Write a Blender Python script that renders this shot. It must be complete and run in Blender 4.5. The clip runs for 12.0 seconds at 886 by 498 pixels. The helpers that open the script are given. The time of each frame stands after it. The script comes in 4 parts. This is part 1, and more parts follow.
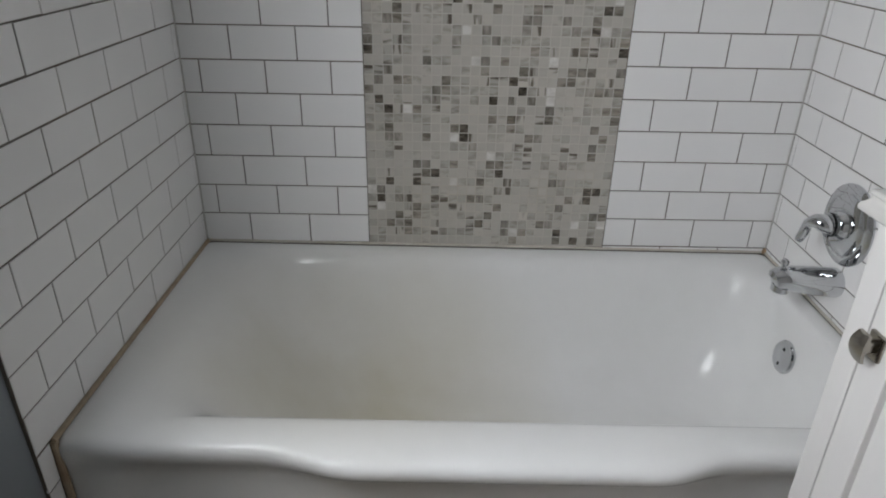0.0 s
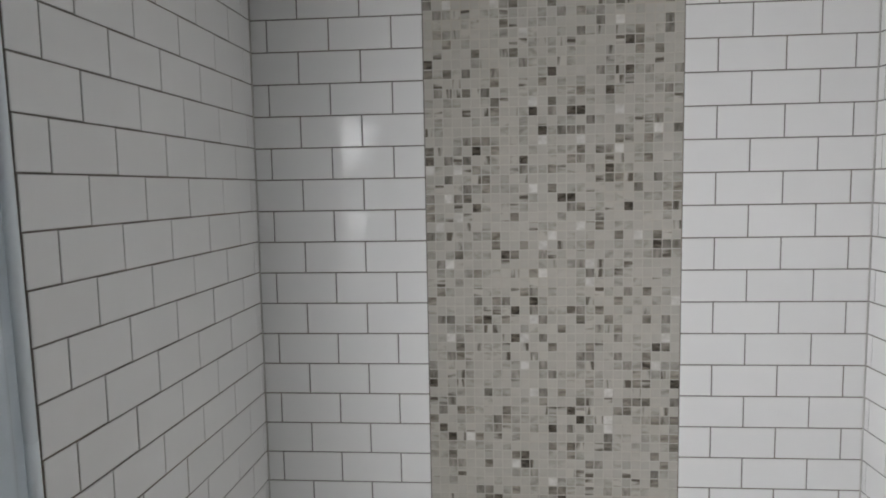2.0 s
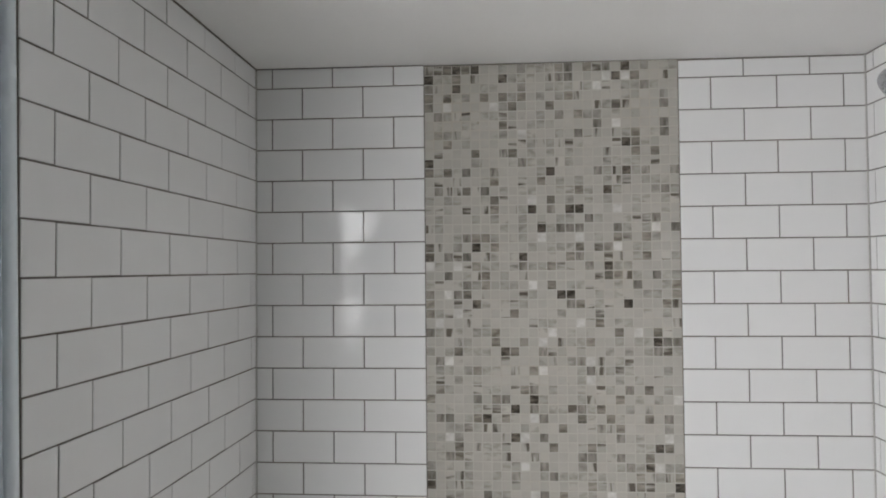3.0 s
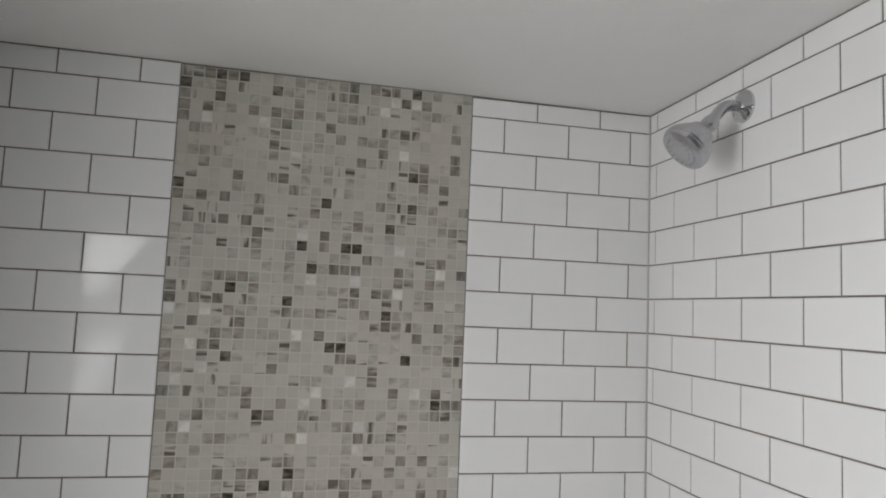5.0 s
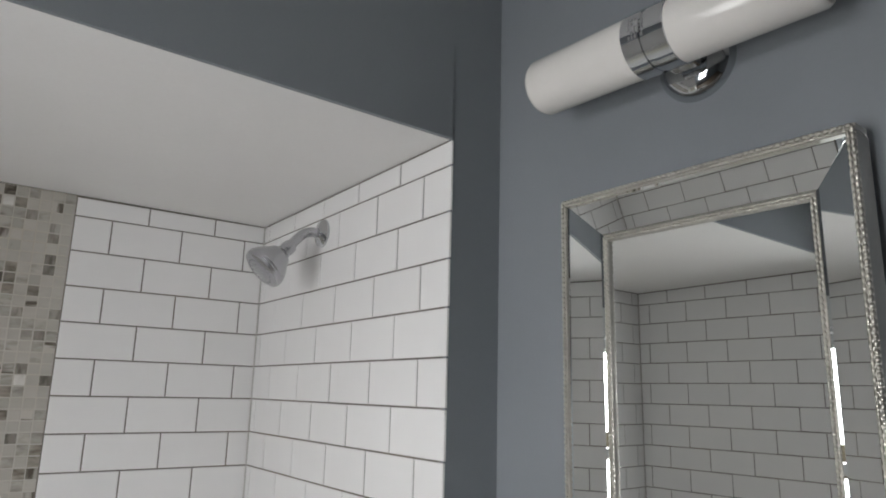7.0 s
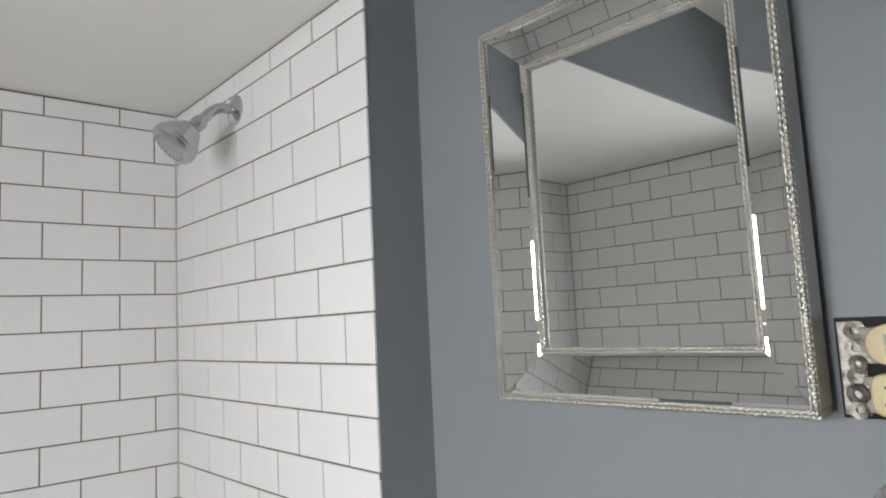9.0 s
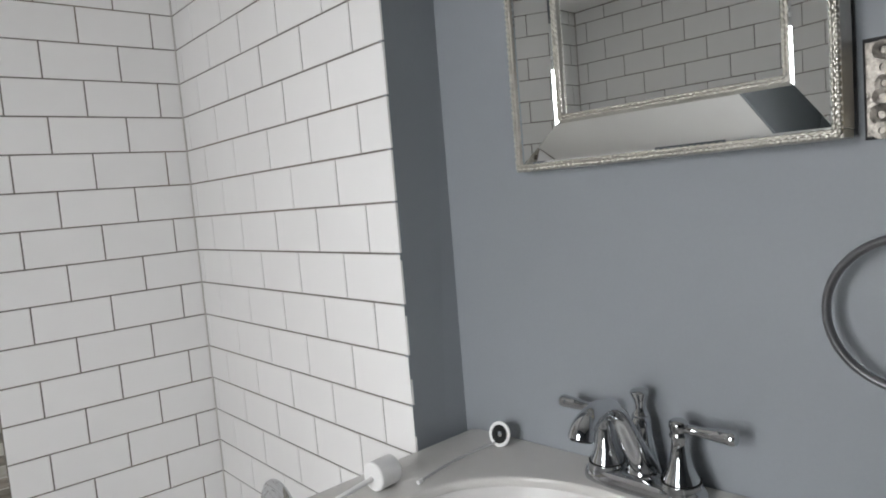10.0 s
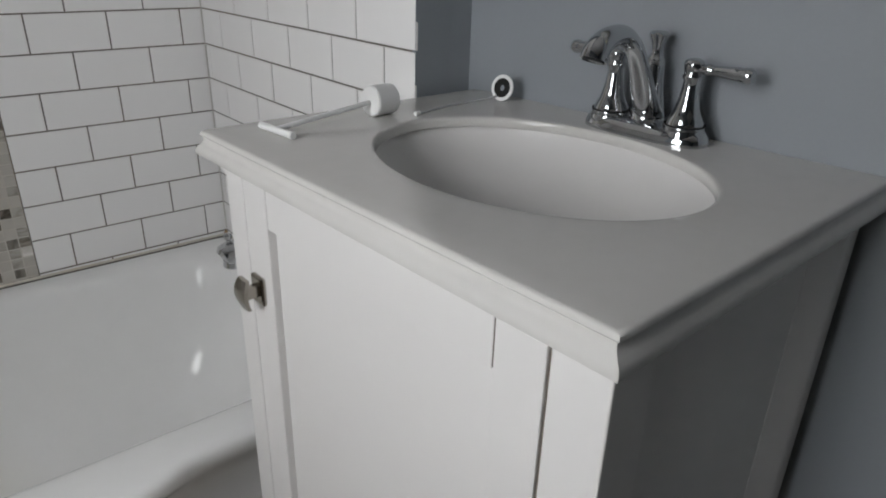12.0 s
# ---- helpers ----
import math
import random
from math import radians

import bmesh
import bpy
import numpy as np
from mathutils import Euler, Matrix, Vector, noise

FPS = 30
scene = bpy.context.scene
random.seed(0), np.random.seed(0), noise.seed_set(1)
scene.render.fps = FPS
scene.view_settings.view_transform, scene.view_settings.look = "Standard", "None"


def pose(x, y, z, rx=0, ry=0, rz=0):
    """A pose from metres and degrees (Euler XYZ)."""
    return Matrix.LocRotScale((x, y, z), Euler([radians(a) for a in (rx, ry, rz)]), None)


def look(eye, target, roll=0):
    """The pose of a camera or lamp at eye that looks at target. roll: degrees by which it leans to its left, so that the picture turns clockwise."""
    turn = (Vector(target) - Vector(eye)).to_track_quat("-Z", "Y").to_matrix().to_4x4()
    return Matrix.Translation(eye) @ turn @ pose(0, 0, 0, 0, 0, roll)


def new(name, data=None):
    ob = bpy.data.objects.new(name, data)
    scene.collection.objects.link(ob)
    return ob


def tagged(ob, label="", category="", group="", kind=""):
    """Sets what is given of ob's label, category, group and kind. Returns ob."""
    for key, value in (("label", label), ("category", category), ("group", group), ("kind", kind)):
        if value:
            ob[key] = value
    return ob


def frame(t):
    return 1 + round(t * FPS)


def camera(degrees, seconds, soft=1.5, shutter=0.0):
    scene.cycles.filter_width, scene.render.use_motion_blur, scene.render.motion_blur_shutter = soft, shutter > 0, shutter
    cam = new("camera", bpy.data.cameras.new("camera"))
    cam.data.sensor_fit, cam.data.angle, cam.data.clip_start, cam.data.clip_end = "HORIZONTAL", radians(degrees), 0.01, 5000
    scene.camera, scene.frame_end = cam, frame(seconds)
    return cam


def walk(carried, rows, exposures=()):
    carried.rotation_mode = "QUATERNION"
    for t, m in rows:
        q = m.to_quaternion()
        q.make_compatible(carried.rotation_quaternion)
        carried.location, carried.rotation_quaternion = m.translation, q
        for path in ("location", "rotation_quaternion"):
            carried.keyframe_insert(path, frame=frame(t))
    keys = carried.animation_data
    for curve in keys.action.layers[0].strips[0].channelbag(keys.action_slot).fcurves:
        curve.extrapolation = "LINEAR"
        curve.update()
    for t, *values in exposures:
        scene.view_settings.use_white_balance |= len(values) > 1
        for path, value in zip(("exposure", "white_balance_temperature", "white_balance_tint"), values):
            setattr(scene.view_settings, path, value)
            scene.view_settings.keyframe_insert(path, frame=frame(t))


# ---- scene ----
cam = camera(66.9, 12.0, soft=1.9)
PATH = [
    (0, (0.18, -1.596, 1.176), (0.196, 0.195, 0.286), 1.1),
    (0.5, (0.182, -1.6, 1.217), (0.168, 0.268, 0.501), 0.5),
    (1, (0.171, -1.617, 1.267), (0.094, 0.298, 0.694), -1.1),
    (1.5, (0.178, -1.633, 1.346), (0.049, 0.326, 0.964), 0.2),
    (2, (0.173, -1.647, 1.393), (0.013, 0.337, 1.204), -1.0),
    (2.5, (0.161, -1.656, 1.422), (0.01, 0.338, 1.384), -0.7),
    (4.5, (0.191, -1.485, 1.436), (0.25, 0.51, 1.573), -0.7),
    (5, (0.263, -1.42, 1.445), (0.674, 0.529, 1.628), 2.4),
    (5.5, (0.336, -1.527, 1.468), (0.955, 0.362, 1.697), 2.3),
    (6, (0.351, -1.587, 1.494), (1.13, 0.231, 1.795), 2.0),
    (6.5, (0.411, -1.616, 1.504), (1.425, 0.073, 1.849), 1.4),
    (8.3, (0.448, -1.664, 1.535), (1.712, -0.218, 2.091), 0.0),
    (8.5, (0.475, -1.646, 1.491), (1.751, -0.179, 1.962), -1.3),
    (9, (0.47, -1.614, 1.392), (1.79, -0.127, 1.608), -3.0),
    (9.5, (0.464, -1.6, 1.321), (1.766, -0.082, 1.337), -4.5),
    (10, (0.452, -1.594, 1.263), (1.749, -0.081, 1.099), -4.8),
    (10.5, (0.451, -1.586, 1.214), (1.731, -0.106, 0.798), -4.3),
    (11, (0.452, -1.584, 1.166), (1.711, -0.139, 0.595), -3.1),
    (11.5, (0.438, -1.581, 1.129), (1.649, -0.155, 0.423), -1.5),
    (12, (0.433, -1.588, 1.086), (1.62, -0.204, 0.264), 1.6),
]
EXPOSURES = [(t, e, k, 10) for t, e, k in ((0.0, -0.55, 6410), (1.0, -0.36, 6450), (1.5, -0.31, 6480), (2.0, -0.24, 6530), (2.5, -0.12, 6560), (4.5, -0.18, 6600), (5.5, -0.54, 6640), (6.5, -0.50, 6630), (8.3, 0.06, 6640), (8.5, 0.12, 6640), (9.0, -0.08, 6660), (9.5, -0.18, 6650), (10.0, -0.26, 6600), (11.0, -0.39, 6580), (11.5, -0.57, 6560), (12.0, -0.79, 6560))]
walk(cam, [(t, look(eye, target, roll)) for t, eye, target, roll in PATH], EXPOSURES)

# ---- plan, in metres ----
P, Q, Z0 = 0.154, 0.0779, 0.40           # tile pitch across and up, foot of the tiling
XL, XR, YE, ZS = -0.436, 1.051, -0.80, 1.925   # tiled faces of the tub alcove, its open end, the soffit
MR = 0.616                               # the mosaic band runs from x = 0 to here
ZC, YS, XV = 2.25, -3.9, 1.157          # room ceiling, wall behind the camera, corner of the vanity wall
XW = -0.452                              # window wall
WALL = pose(XV, YE, 0, 0, 0, -86.0)      # vanity wall: x along it, -y out of it
VANITY = pose(XV, YE, 0, 0, 0, -88.4)    # the vanity stands a little askew to it
HUNG = pose(1.163, YE, 0, 0, 0, -88.4)   # so does the mirror
WIN = (-1.64, -1.03, 0.89, 1.74)         # window opening: y, y, z, z

# ---- world and light ----
world = bpy.data.worlds.new("world")
scene.world = world
world.use_nodes = True
wt = world.node_tree
sky = wt.nodes.new("ShaderNodeTexSky")
sky.sky_type, sky.sun_disc = "NISHITA", False
sky.sun_elevation, sky.sun_rotation = radians(35), radians(200)
wt.links.new(sky.outputs[0], wt.nodes["Background"].inputs[0])
wt.nodes["Background"].inputs[1].default_value = 0.12


def window_lamp(name, y0, y1, z0, z1, watts, colour, fall):
    lamp = bpy.data.lights.new(name, "AREA")
    lamp.shape, lamp.size, lamp.size_y, lamp.energy, lamp.color = "RECTANGLE", y1 - y0, z1 - z0, watts, colour
    ob = new(name, lamp)
    c = (XW - 0.10, (y0 + y1) / 2, (z0 + z1) / 2)
    ob.matrix_basis = look(c, (c[0] + 1, c[1] + 0.20, c[2] - fall))
    return tagged(ob, "daylight coming through the window", "light", kind="structure")


window_lamp("daylight_upper", WIN[0] + .05, WIN[1] - .05, 1.322, 1.73, 12.6, (0.955, 0.975, 1.0), 1.0)
window_lamp("daylight_lower", WIN[0] + .05, WIN[1] - .05, 0.92, 1.312, 9.4, (0.955, 0.975, 1.0), 0.5)


# ---- materials ----
def mat(name, colour, rough=0.5, metal=0.0, vary=0.06, scale=6.0, fine=120.0, bump=0.05, spec=0.5, coat=0.0, dirt=None, dirt_amount=0.0, per_object=0.0):
    m = bpy.data.materials.new(name)
    m.use_nodes = True
    nt, b = m.node_tree, m.node_tree.nodes["Principled BSDF"]
    L = nt.links.new
    tc = nt.nodes.new("ShaderNodeTexCoord")
    n1, n2 = nt.nodes.new("ShaderNodeTexNoise"), nt.nodes.new("ShaderNodeTexNoise")
    n1.inputs["Scale"].default_value, n1.inputs["Detail"].default_value = scale, 5
    n2.inputs["Scale"].default_value, n2.inputs["Detail"].default_value = fine, 3
    geo = nt.nodes.new("ShaderNodeNewGeometry")
    for n in (n1, n2):
        L(geo.outputs["Position"], n.inputs["Vector"])
    add = nt.nodes.new("ShaderNodeMath")
    add.operation = "MULTIPLY_ADD"
    L(n2.outputs[0], add.inputs[0]); add.inputs[1].default_value = 0.35; L(n1.outputs[0], add.inputs[2])
    last = add.outputs[0]
    if per_object:
        oi = nt.nodes.new("ShaderNodeObjectInfo")
        a2 = nt.nodes.new("ShaderNodeMath"); a2.operation = "MULTIPLY_ADD"
        L(oi.outputs["Random"], a2.inputs[0]); a2.inputs[1].default_value = per_object; L(last, a2.inputs[2])
        last = a2.outputs[0]
    ramp = nt.nodes.new("ShaderNodeMapRange")
    ramp.inputs[1].default_value, ramp.inputs[2].default_value = 0.35, 1.0 + per_object
    ramp.inputs[3].default_value, ramp.inputs[4].default_value = 1 - vary, 1 + vary
    L(last, ramp.inputs[0])
    mul = nt.nodes.new("ShaderNodeMix"); mul.data_type, mul.blend_type = "RGBA", "MULTIPLY"
    mul.inputs[0].default_value = 1
    mul.inputs[6].default_value = (*colour, 1)
    L(ramp.outputs[0], mul.inputs[7])
    col = mul.outputs[2]
    if dirt:
        r2 = nt.nodes.new("ShaderNodeMapRange")
        r2.inputs[1].default_value, r2.inputs[2].default_value = 0.5, 0.72
        r2.inputs[3].default_value, r2.inputs[4].default_value = 0, dirt_amount
        n3 = nt.nodes.new("ShaderNodeTexNoise"); n3.inputs["Scale"].default_value, n3.inputs["Detail"].default_value = scale * 0.6, 6
        L(geo.outputs["Position"], n3.inputs["Vector"]); L(n3.outputs[0], r2.inputs[0])
        mx = nt.nodes.new("ShaderNodeMix"); mx.data_type = "RGBA"
        L(r2.outputs[0], mx.inputs[0]); L(col, mx.inputs[6]); mx.inputs[7].default_value = (*dirt, 1)
        col = mx.outputs[2]
    L(col, b.inputs["Base Color"])
    rr = nt.nodes.new("ShaderNodeMapRange")
    rr.inputs[1].default_value, rr.inputs[2].default_value = 0.3, 0.7
    rr.inputs[3].default_value, rr.inputs[4].default_value = max(rough * 0.8, 0.01), min(rough * 1.25, 1)
    L(n1.outputs[0], rr.inputs[0]); L(rr.outputs[0], b.inputs["Roughness"])
    b.inputs["Metallic"].default_value = metal
    b.inputs["Specular IOR Level"].default_value = spec
    b.inputs["Coat Weight"].default_value = coat
    b.inputs["Coat Roughness"].default_value = 0.05
    if bump:
        bp = nt.nodes.new("ShaderNodeBump")
        bp.inputs["Strength"].default_value, bp.inputs["Distance"].default_value = bump, 0.002
        L(add.outputs[0], bp.inputs["Height"]); L(bp.outputs[0], b.inputs["Normal"])
    return m


def streaked(name, light, dark, stretch, low, high, jitter):
    """Glass with cloudy bands that differ from piece to piece."""
    m = mat(name, light, rough=0.16, vary=0.05, scale=9, bump=0.05, spec=0.6)
    nt, b = m.node_tree, m.node_tree.nodes["Principled BSDF"]
    L = nt.links.new
    geo, oi = nt.nodes.new("ShaderNodeNewGeometry"), nt.nodes.new("ShaderNodeObjectInfo")
    add = nt.nodes.new("ShaderNodeMath"); add.operation = "ADD"
    L(geo.outputs["Random Per Island"], add.inputs[0]); L(oi.outputs["Random"], add.inputs[1])
    own = nt.nodes.new("ShaderNodeMath"); own.operation = "FRACT"
    L(add.outputs[0], own.inputs[0])
    shift = nt.nodes.new("ShaderNodeVectorMath"); shift.operation = "MULTIPLY_ADD"
    L(own.outputs[0], shift.inputs[0]); shift.inputs[1].default_value = (7.3, 0, 5.1); L(geo.outputs["Position"], shift.inputs[2])
    mp = nt.nodes.new("ShaderNodeMapping"); mp.inputs["Scale"].default_value = stretch
    L(shift.outputs[0], mp.inputs[0])
    n = nt.nodes.new("ShaderNodeTexNoise")
    n.inputs["Scale"].default_value, n.inputs["Detail"].default_value, n.inputs["Distortion"].default_value = 1.0, 3, 0.4
    L(mp.outputs[0], n.inputs["Vector"])
    r = nt.nodes.new("ShaderNodeMapRange")
    r.inputs[1].default_value, r.inputs[2].default_value = low, high
    L(n.outputs[0], r.inputs[0])
    mx = nt.nodes.new("ShaderNodeMix"); mx.data_type = "RGBA"
    L(r.outputs[0], mx.inputs[0]); mx.inputs[6].default_value, mx.inputs[7].default_value = (*light, 1), (*dark, 1)
    tone = nt.nodes.new("ShaderNodeMapRange")
    tone.inputs[3].default_value, tone.inputs[4].default_value = 1 - jitter, 1 + jitter
    L(own.outputs[0], tone.inputs[0])
    mul = nt.nodes.new("ShaderNodeMix"); mul.data_type, mul.blend_type = "RGBA", "MULTIPLY"
    mul.inputs[0].default_value = 1
    L(mx.outputs[2], mul.inputs[6]); L(tone.outputs[0], mul.inputs[7])
    L(mul.outputs[2], b.inputs["Base Color"])
    return m


WHITE_TILE = mat("white_glazed_tile", (0.865, 0.86, 0.852), rough=0.07, vary=0.03, scale=4, fine=25, bump=0.03, spec=0.17, per_object=0.5)
GROUT = mat("grey_grout", (0.155, 0.142, 0.122), rough=0.9, vary=0.25, scale=7, fine=200, bump=0.3, dirt=(0.21, 0.15, 0.085), dirt_amount=0.6)
MOSAIC_GROUT = mat("pale_mosaic_grout", (0.515, 0.492, 0.442), rough=0.85, vary=0.1, scale=8, bump=0.2, dirt=(0.44, 0.38, 0.27), dirt_amount=0.45)
PAINT = mat("blue_grey_wall_paint", (0.238, 0.258, 0.277), rough=0.55, vary=0.05, scale=3, fine=220, bump=0.08)
CEIL_PAINT = mat("white_ceiling_paint", (0.86, 0.85, 0.835), rough=0.6, vary=0.04, scale=3, fine=150, bump=0.08)
TRIM_PAINT = mat("white_trim_paint", (0.78, 0.79, 0.79), rough=0.3, vary=0.05, scale=8, bump=0.05)
PALE_CAULK = mat("pale_caulk", (0.60, 0.57, 0.50), rough=0.6, vary=0.2, scale=14, bump=0.2, dirt=(0.40, 0.30, 0.17), dirt_amount=0.35)
CAULK = mat("stained_caulk", (0.42, 0.34, 0.24), rough=0.7, vary=0.3, scale=14, bump=0.3, dirt=(0.28, 0.16, 0.08), dirt_amount=0.8)
CHROME = mat("chrome", (0.60, 0.61, 0.625), rough=0.05, metal=1, vary=0.02, bump=0.0)
DULL_CHROME = mat("dull_grey_chrome", (0.52, 0.52, 0.54), rough=0.2, metal=0.75, vary=0.06, bump=0.02)
SATIN = mat("satin_grey_metal", (0.24, 0.24, 0.25), rough=0.36, metal=0.9, vary=0.08, bump=0.02)
NICKEL = mat("brushed_nickel", (0.40, 0.37, 0.33), rough=0.22, metal=1, vary=0.06, bump=0.03)
# near-black: the shade inside holes put into colour, also dark screws
DARK = mat("shade_and_screw_black", (0.012, 0.012, 0.013), rough=0.8, vary=0.1)
MIRROR = mat("mirror_silver", (0.94, 0.955, 0.945), rough=0.01, metal=1, vary=0.01, bump=0.0)
BEAD = mat("champagne_silver_bead", (0.55, 0.53, 0.48), rough=0.42, metal=1, vary=0.15, scale=60, bump=0.0)
FRAME_SIDE = mat("aged_silver_frame_side", (0.56, 0.54, 0.50), rough=0.38, metal=0.75, vary=0.15, bump=0.1)
CABINET = mat("white_cabinet_paint", (0.735, 0.722, 0.705), rough=0.5, vary=0.015, scale=6, fine=90, bump=0.0)
COUNTER = mat("cultured_marble", (0.60, 0.59, 0.565), rough=0.16, vary=0.05, scale=5, fine=60, bump=0.02)
BASIN = mat("white_basin", (0.68, 0.67, 0.655), rough=0.06, vary=0.02, scale=5, bump=0.01, spec=0.18)
OPAL = mat("opal_glass_shade", (0.84, 0.82, 0.78), rough=0.2, vary=0.03, scale=10, bump=0.02)
PLASTIC = mat("white_plastic", (0.80, 0.80, 0.79), rough=0.4, vary=0.04, bump=0.03)
IVORY = mat("ivory_plastic", (0.62, 0.52, 0.30), rough=0.35, vary=0.06, scale=30, bump=0.03)
STEEL = mat("galvanised_steel", (0.20, 0.19, 0.175), rough=0.5, metal=0.6, vary=0.2, scale=60, bump=0.15)
MOTTLED = mat("mottled_steel", (0.20, 0.185, 0.165), rough=0.4, metal=0.7, vary=0.85, scale=130, fine=400, bump=0.4)
RUBBER = mat("black_rubber", (0.010, 0.010, 0.010), rough=0.5, vary=0.1, spec=0.2)
# flat brown that stands for the shade in the door's gaps
GAP = mat("shaded_wood_gap", (0.15, 0.125, 0.10), rough=0.8, vary=0.15)
FLOOR = mat("warm_floor_tile", (0.21, 0.168, 0.127), rough=0.4, vary=0.12, scale=5, bump=0.1)
# window glare and bluish daylight are mixed into the next two colours
CASING_PAINT = mat("blue_grey_paint_with_glare", (0.58, 0.65, 0.70), rough=0.22, vary=0.06, scale=8, bump=0.05)
EDGE_PAINT = mat("edge_paint_with_blue_glare", (0.80, 0.86, 0.89), rough=0.25, vary=0.05, scale=8, bump=0.03)
# the sill's shade is put into this dull grey
SILL_PAINT = mat("shaded_sill_paint", (0.40, 0.41, 0.39), rough=0.4, vary=0.12, scale=14, bump=0.08)
BARS = mat("printed_grey", (0.30, 0.30, 0.30), rough=0.6, vary=0.05)
LED = mat("green_indicator", (0.35, 0.6, 0.1), rough=0.3)
lb = LED.node_tree.nodes["Principled BSDF"]
lb.inputs["Emission Color"].default_value, lb.inputs["Emission Strength"].default_value = (0.5, 0.9, 0.15, 1), 1.2
STONES = [streaked("mosaic_pale", (0.515, 0.494, 0.448), (0.465, 0.442, 0.395), (16, 20, 34), 0.35, 0.75, 0.04),
          streaked("mosaic_white", (0.72, 0.705, 0.67), (0.54, 0.52, 0.48), (40, 20, 55), 0.40, 0.70, 0.10),
          streaked("mosaic_mist", (0.475, 0.452, 0.405), (0.315, 0.294, 0.254), (30, 20, 62), 0.42, 0.68, 0.12),
          streaked("mosaic_flat_band", (0.49, 0.466, 0.418), (0.14, 0.122, 0.098), (9, 20, 60), 0.50, 0.62, 0.15),
          streaked("mosaic_upright_band", (0.49, 0.466, 0.418), (0.14, 0.122, 0.098), (60, 20, 9), 0.50, 0.62, 0.15),
          streaked("mosaic_smoke", (0.335, 0.308, 0.262), (0.165, 0.147, 0.12), (26, 20, 80), 0.40, 0.66, 0.26),
          streaked("mosaic_ash", (0.345, 0.322, 0.282), (0.175, 0.16, 0.135), (80, 20, 26), 0.40, 0.66, 0.26),
          streaked("mosaic_bark", (0.185, 0.163, 0.133), (0.06, 0.051, 0.04), (40, 20, 95), 0.40, 0.62, 0.3)]


def glass_material(name, rough=0.0):
    m = bpy.data.materials.new(name)
    m.use_nodes = True
    b = m.node_tree.nodes["Principled BSDF"]
    b.inputs["Transmission Weight"].default_value, b.inputs["Roughness"].default_value, b.inputs["IOR"].default_value = 1, rough, 1.45
    return m


GLASS = glass_material("window_glass")
CLEAR = glass_material("clear_plastic", 0.2)
CLEAR.node_tree.nodes["Principled BSDF"].inputs["Transmission Weight"].default_value = 0.6


# ---- mesh helpers ----
def mesh_object(name, bm, material, smooth=False, angle=35):
    me = bpy.data.meshes.new(name)
    bmesh.ops.recalc_face_normals(bm, faces=bm.faces)
    if smooth:
        for f in bm.faces:
            f.smooth = True
        for e in bm.edges:
            e.smooth = not (len(e.link_faces) == 2 and e.calc_face_angle(0) > radians(angle))
    bm.to_mesh(me)
    bm.free()
    for m in (material if isinstance(material, list) else [material]):
        me.materials.append(m)
    return new(name, me)


def part(name, bm, material, parent, label="", smooth=False, angle=35):
    ob = mesh_object(name, bm, material, smooth, angle)
    ob.parent = parent
    return tagged(ob, label)


def thing(name, m, label, category, group="", kind=""):
    ob = new(name)
    ob.matrix_basis = m
    ob.empty_display_size = 0.05
    return tagged(ob, label, category, group, kind)


def box(bm, x0, x1, y0, y1, z0, z1, bevel=0.0, segments=2):
    vs = [bm.verts.new(c) for c in ((x0, y0, z0), (x1, y0, z0), (x1, y1, z0), (x0, y1, z0), (x0, y0, z1), (x1, y0, z1), (x1, y1, z1), (x0, y1, z1))]
    fs = [bm.faces.new([vs[i] for i in f]) for f in ((0, 3, 2, 1), (4, 5, 6, 7), (0, 1, 5, 4), (1, 2, 6, 5), (2, 3, 7, 6), (3, 0, 4, 7))]
    if bevel:
        es = list({e for f in fs for e in f.edges})
        bmesh.ops.bevel(bm, geom=es, offset=bevel, segments=segments, affect="EDGES", profile=0.5)
    return bm


def boxes(*dims, bevel=0.0, segments=2):
    bm = bmesh.new()
    for d in dims:
        box(bm, *d, bevel=bevel, segments=segments)
    return bm


def lathe(profile, m=Matrix.Identity(4), steps=32, bm=None):
    """Profile of (radius, height) turned round the z axis of m."""
    bm = bm or bmesh.new()
    rings = []
    for r, h in profile:
        if r < 1e-5:
            rings.append([bm.verts.new(m @ Vector((0, 0, h)))])
        else:
            rings.append([bm.verts.new(m @ Vector((r * math.cos(2 * math.pi * i / steps), r * math.sin(2 * math.pi * i / steps), h))) for i in range(steps)])
    skin(bm, rings)
    return bm


def skin(bm, rings, closed=True):
    for a, b in zip(rings, rings[1:]):
        n = max(len(a), len(b))
        for i in range(n if closed else n - 1):
            j = (i + 1) % n
            if len(a) == 1:
                bm.faces.new((a[0], b[j], b[i]))
            elif len(b) == 1:
                bm.faces.new((a[i], a[j], b[0]))
            else:
                bm.faces.new((a[i], a[j], b[j], b[i]))


